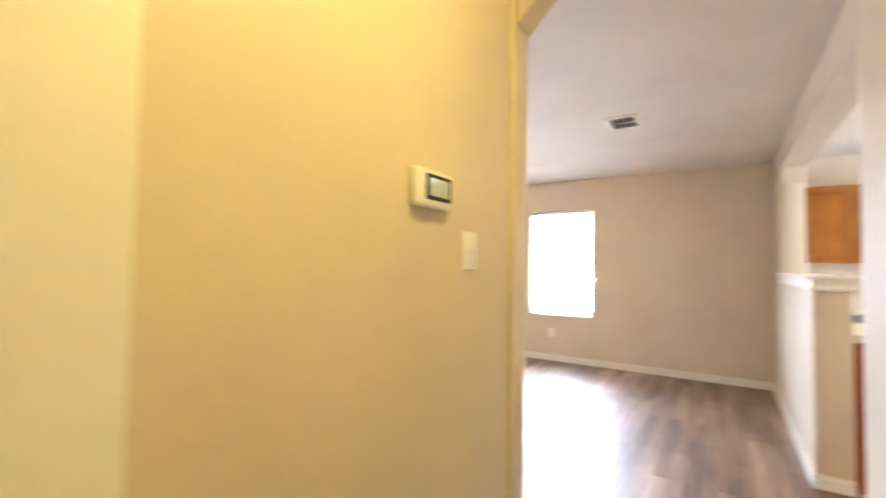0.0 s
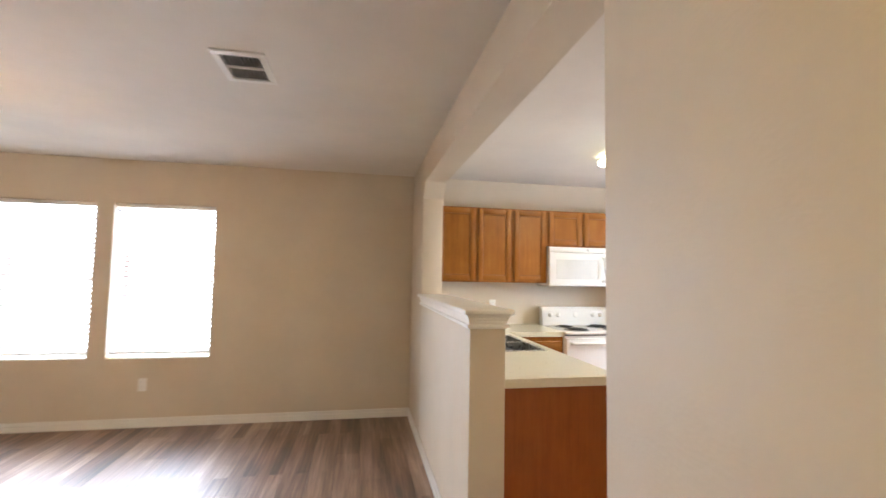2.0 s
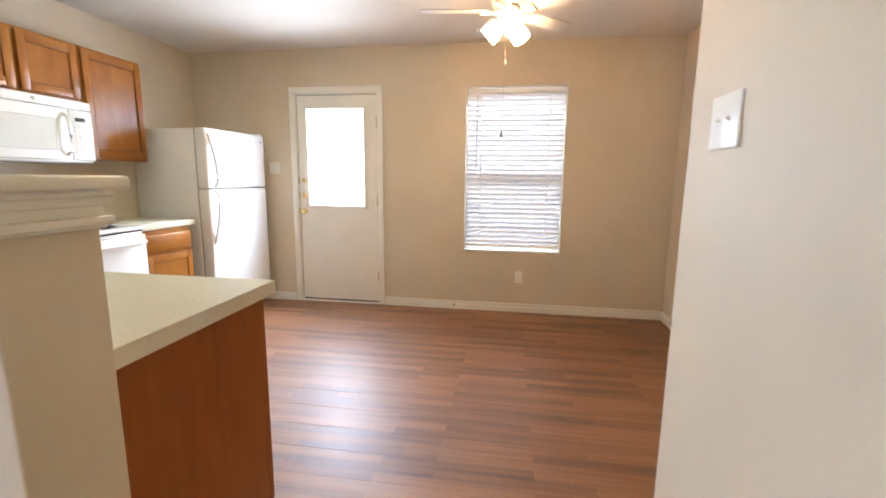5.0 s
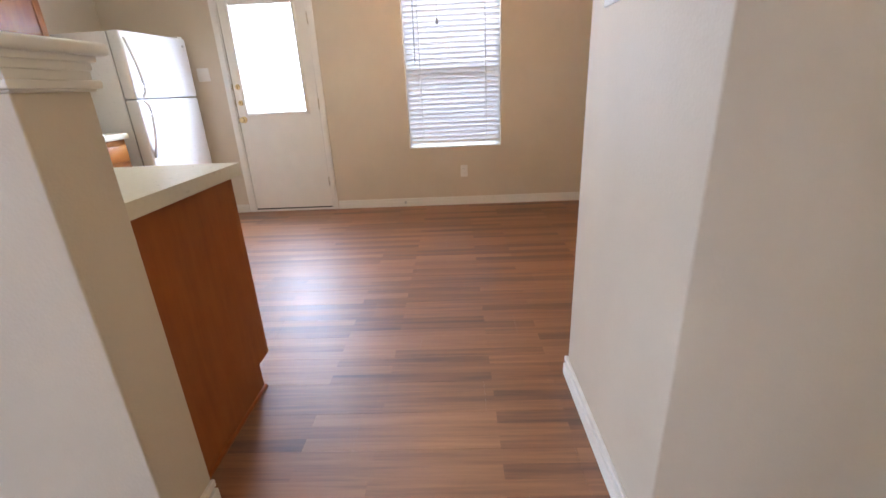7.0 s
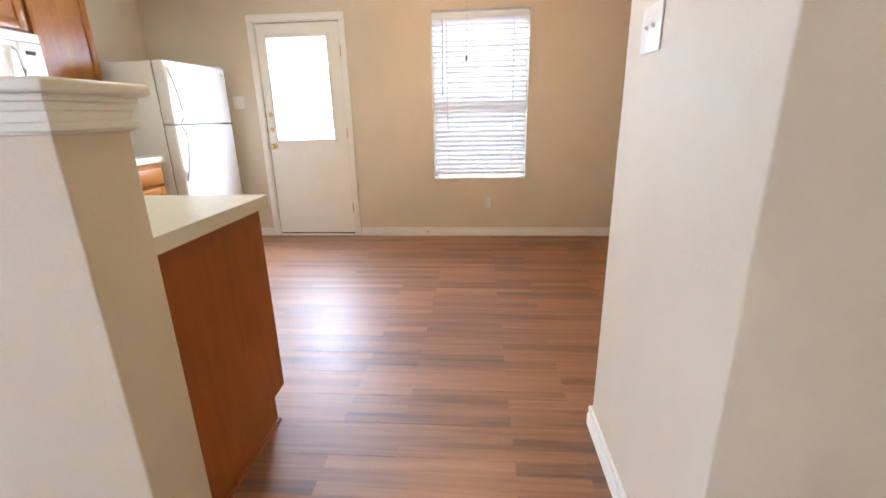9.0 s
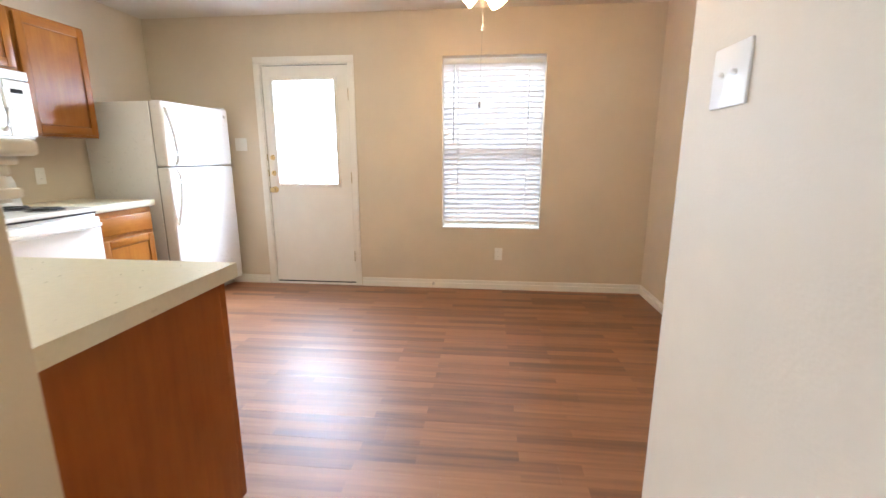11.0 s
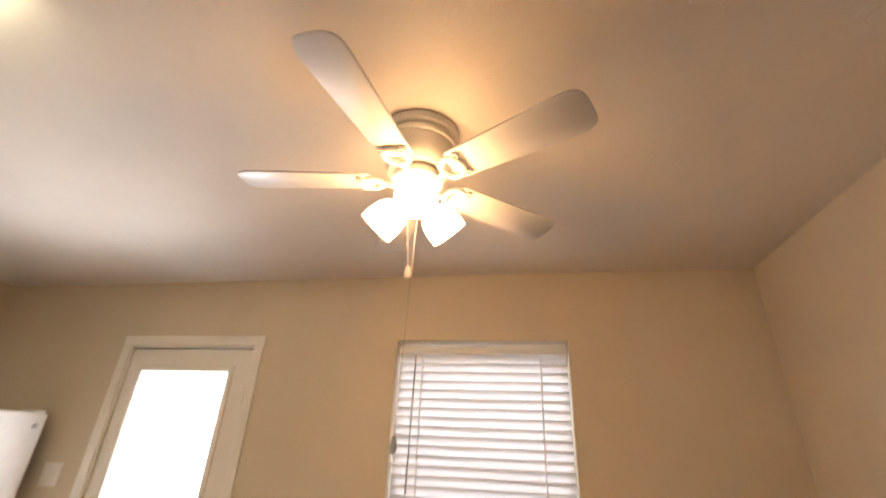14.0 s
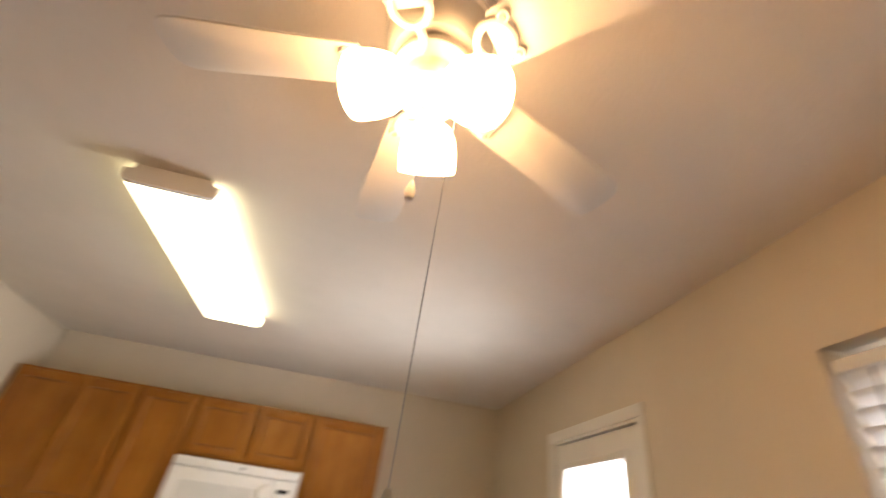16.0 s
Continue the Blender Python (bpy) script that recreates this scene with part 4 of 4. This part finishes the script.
BRICK = brick_mat()
house = thing("neighbour_house", "pinkish brick house beyond the dining window", "house", (11.0, 3.0, -0.25))
part("wall", box(-2.5, 4.0, -8, 8, 0, 5.6), BRICK, house)
part("roof", prism([(-3.1, 5.6), (0.75, 8.0), (4.6, 5.6)], -8.4, 8.4, pose(0, 0, 0, 90)), GREY, house)


fence(90, pose(-1.5, 11.0, -0.25))


# ---- floor planks ----
kitchen_floor = tagged(thing("floor_kitchen", "reddish brown wood-look vinyl plank floor", "floor"), kind="structure")
living_floor = tagged(thing("floor_living", "grey-brown wood-look vinyl plank floor", "floor"), kind="structure")
PLANKS = {}


def plank_mesh(l, material):
    return mesh_of("plank", box(-0.0895, 0.0895, -l / 2 + 0.0002, l / 2 - 0.0002, -0.006, 0.0, 0.0002, 1), material)


def lay(floor, material, x0, x1, y0, y1, shift):
    """Planks along y, in rows of 18 cm with staggered ends."""
    row = 0
    x = x0
    while x < x1 - 0.01:
        w = min(0.18, x1 - x)
        y = y0 - ((row * 0.47 + shift) % 1.22)
        while y < y1 - 0.01:
            a, b_ = max(y, y0), min(y + 1.22, y1)
            if b_ - a > 0.02:
                key = (material.name, round(b_ - a, 3))
                if key not in PLANKS:
                    PLANKS[key] = plank_mesh(b_ - a, material)
                o = new("plank", PLANKS[key])
                o.parent = floor
                o.matrix_basis = Matrix.Translation((x + w / 2, (a + b_) / 2, 0)) @ Matrix.Diagonal((w / 0.18, 1, 1, 1))
            y += 1.22
        x += 0.18
        row += 1


lay(kitchen_floor, FLOOR, PX1, 4.25, 1.455, Y1, 0.2)
lay(kitchen_floor, FLOOR, CX, PX1, AY, PY, 0.5)
lay(living_floor, FLOOR_GREY, NX0, CX, 1.77, Y1, 0.7)
lay(living_floor, FLOOR_GREY, -0.445, 0.92, -1.6, 1.77, 0.1)
setting("floor_trim", box(CX - 0.016, CX + 0.016, AY + 0.016, PY - 0.016, 0.0, 0.005, 0.002, 2), TRANSITION, "thin brown transition strip between two floors", "trim")
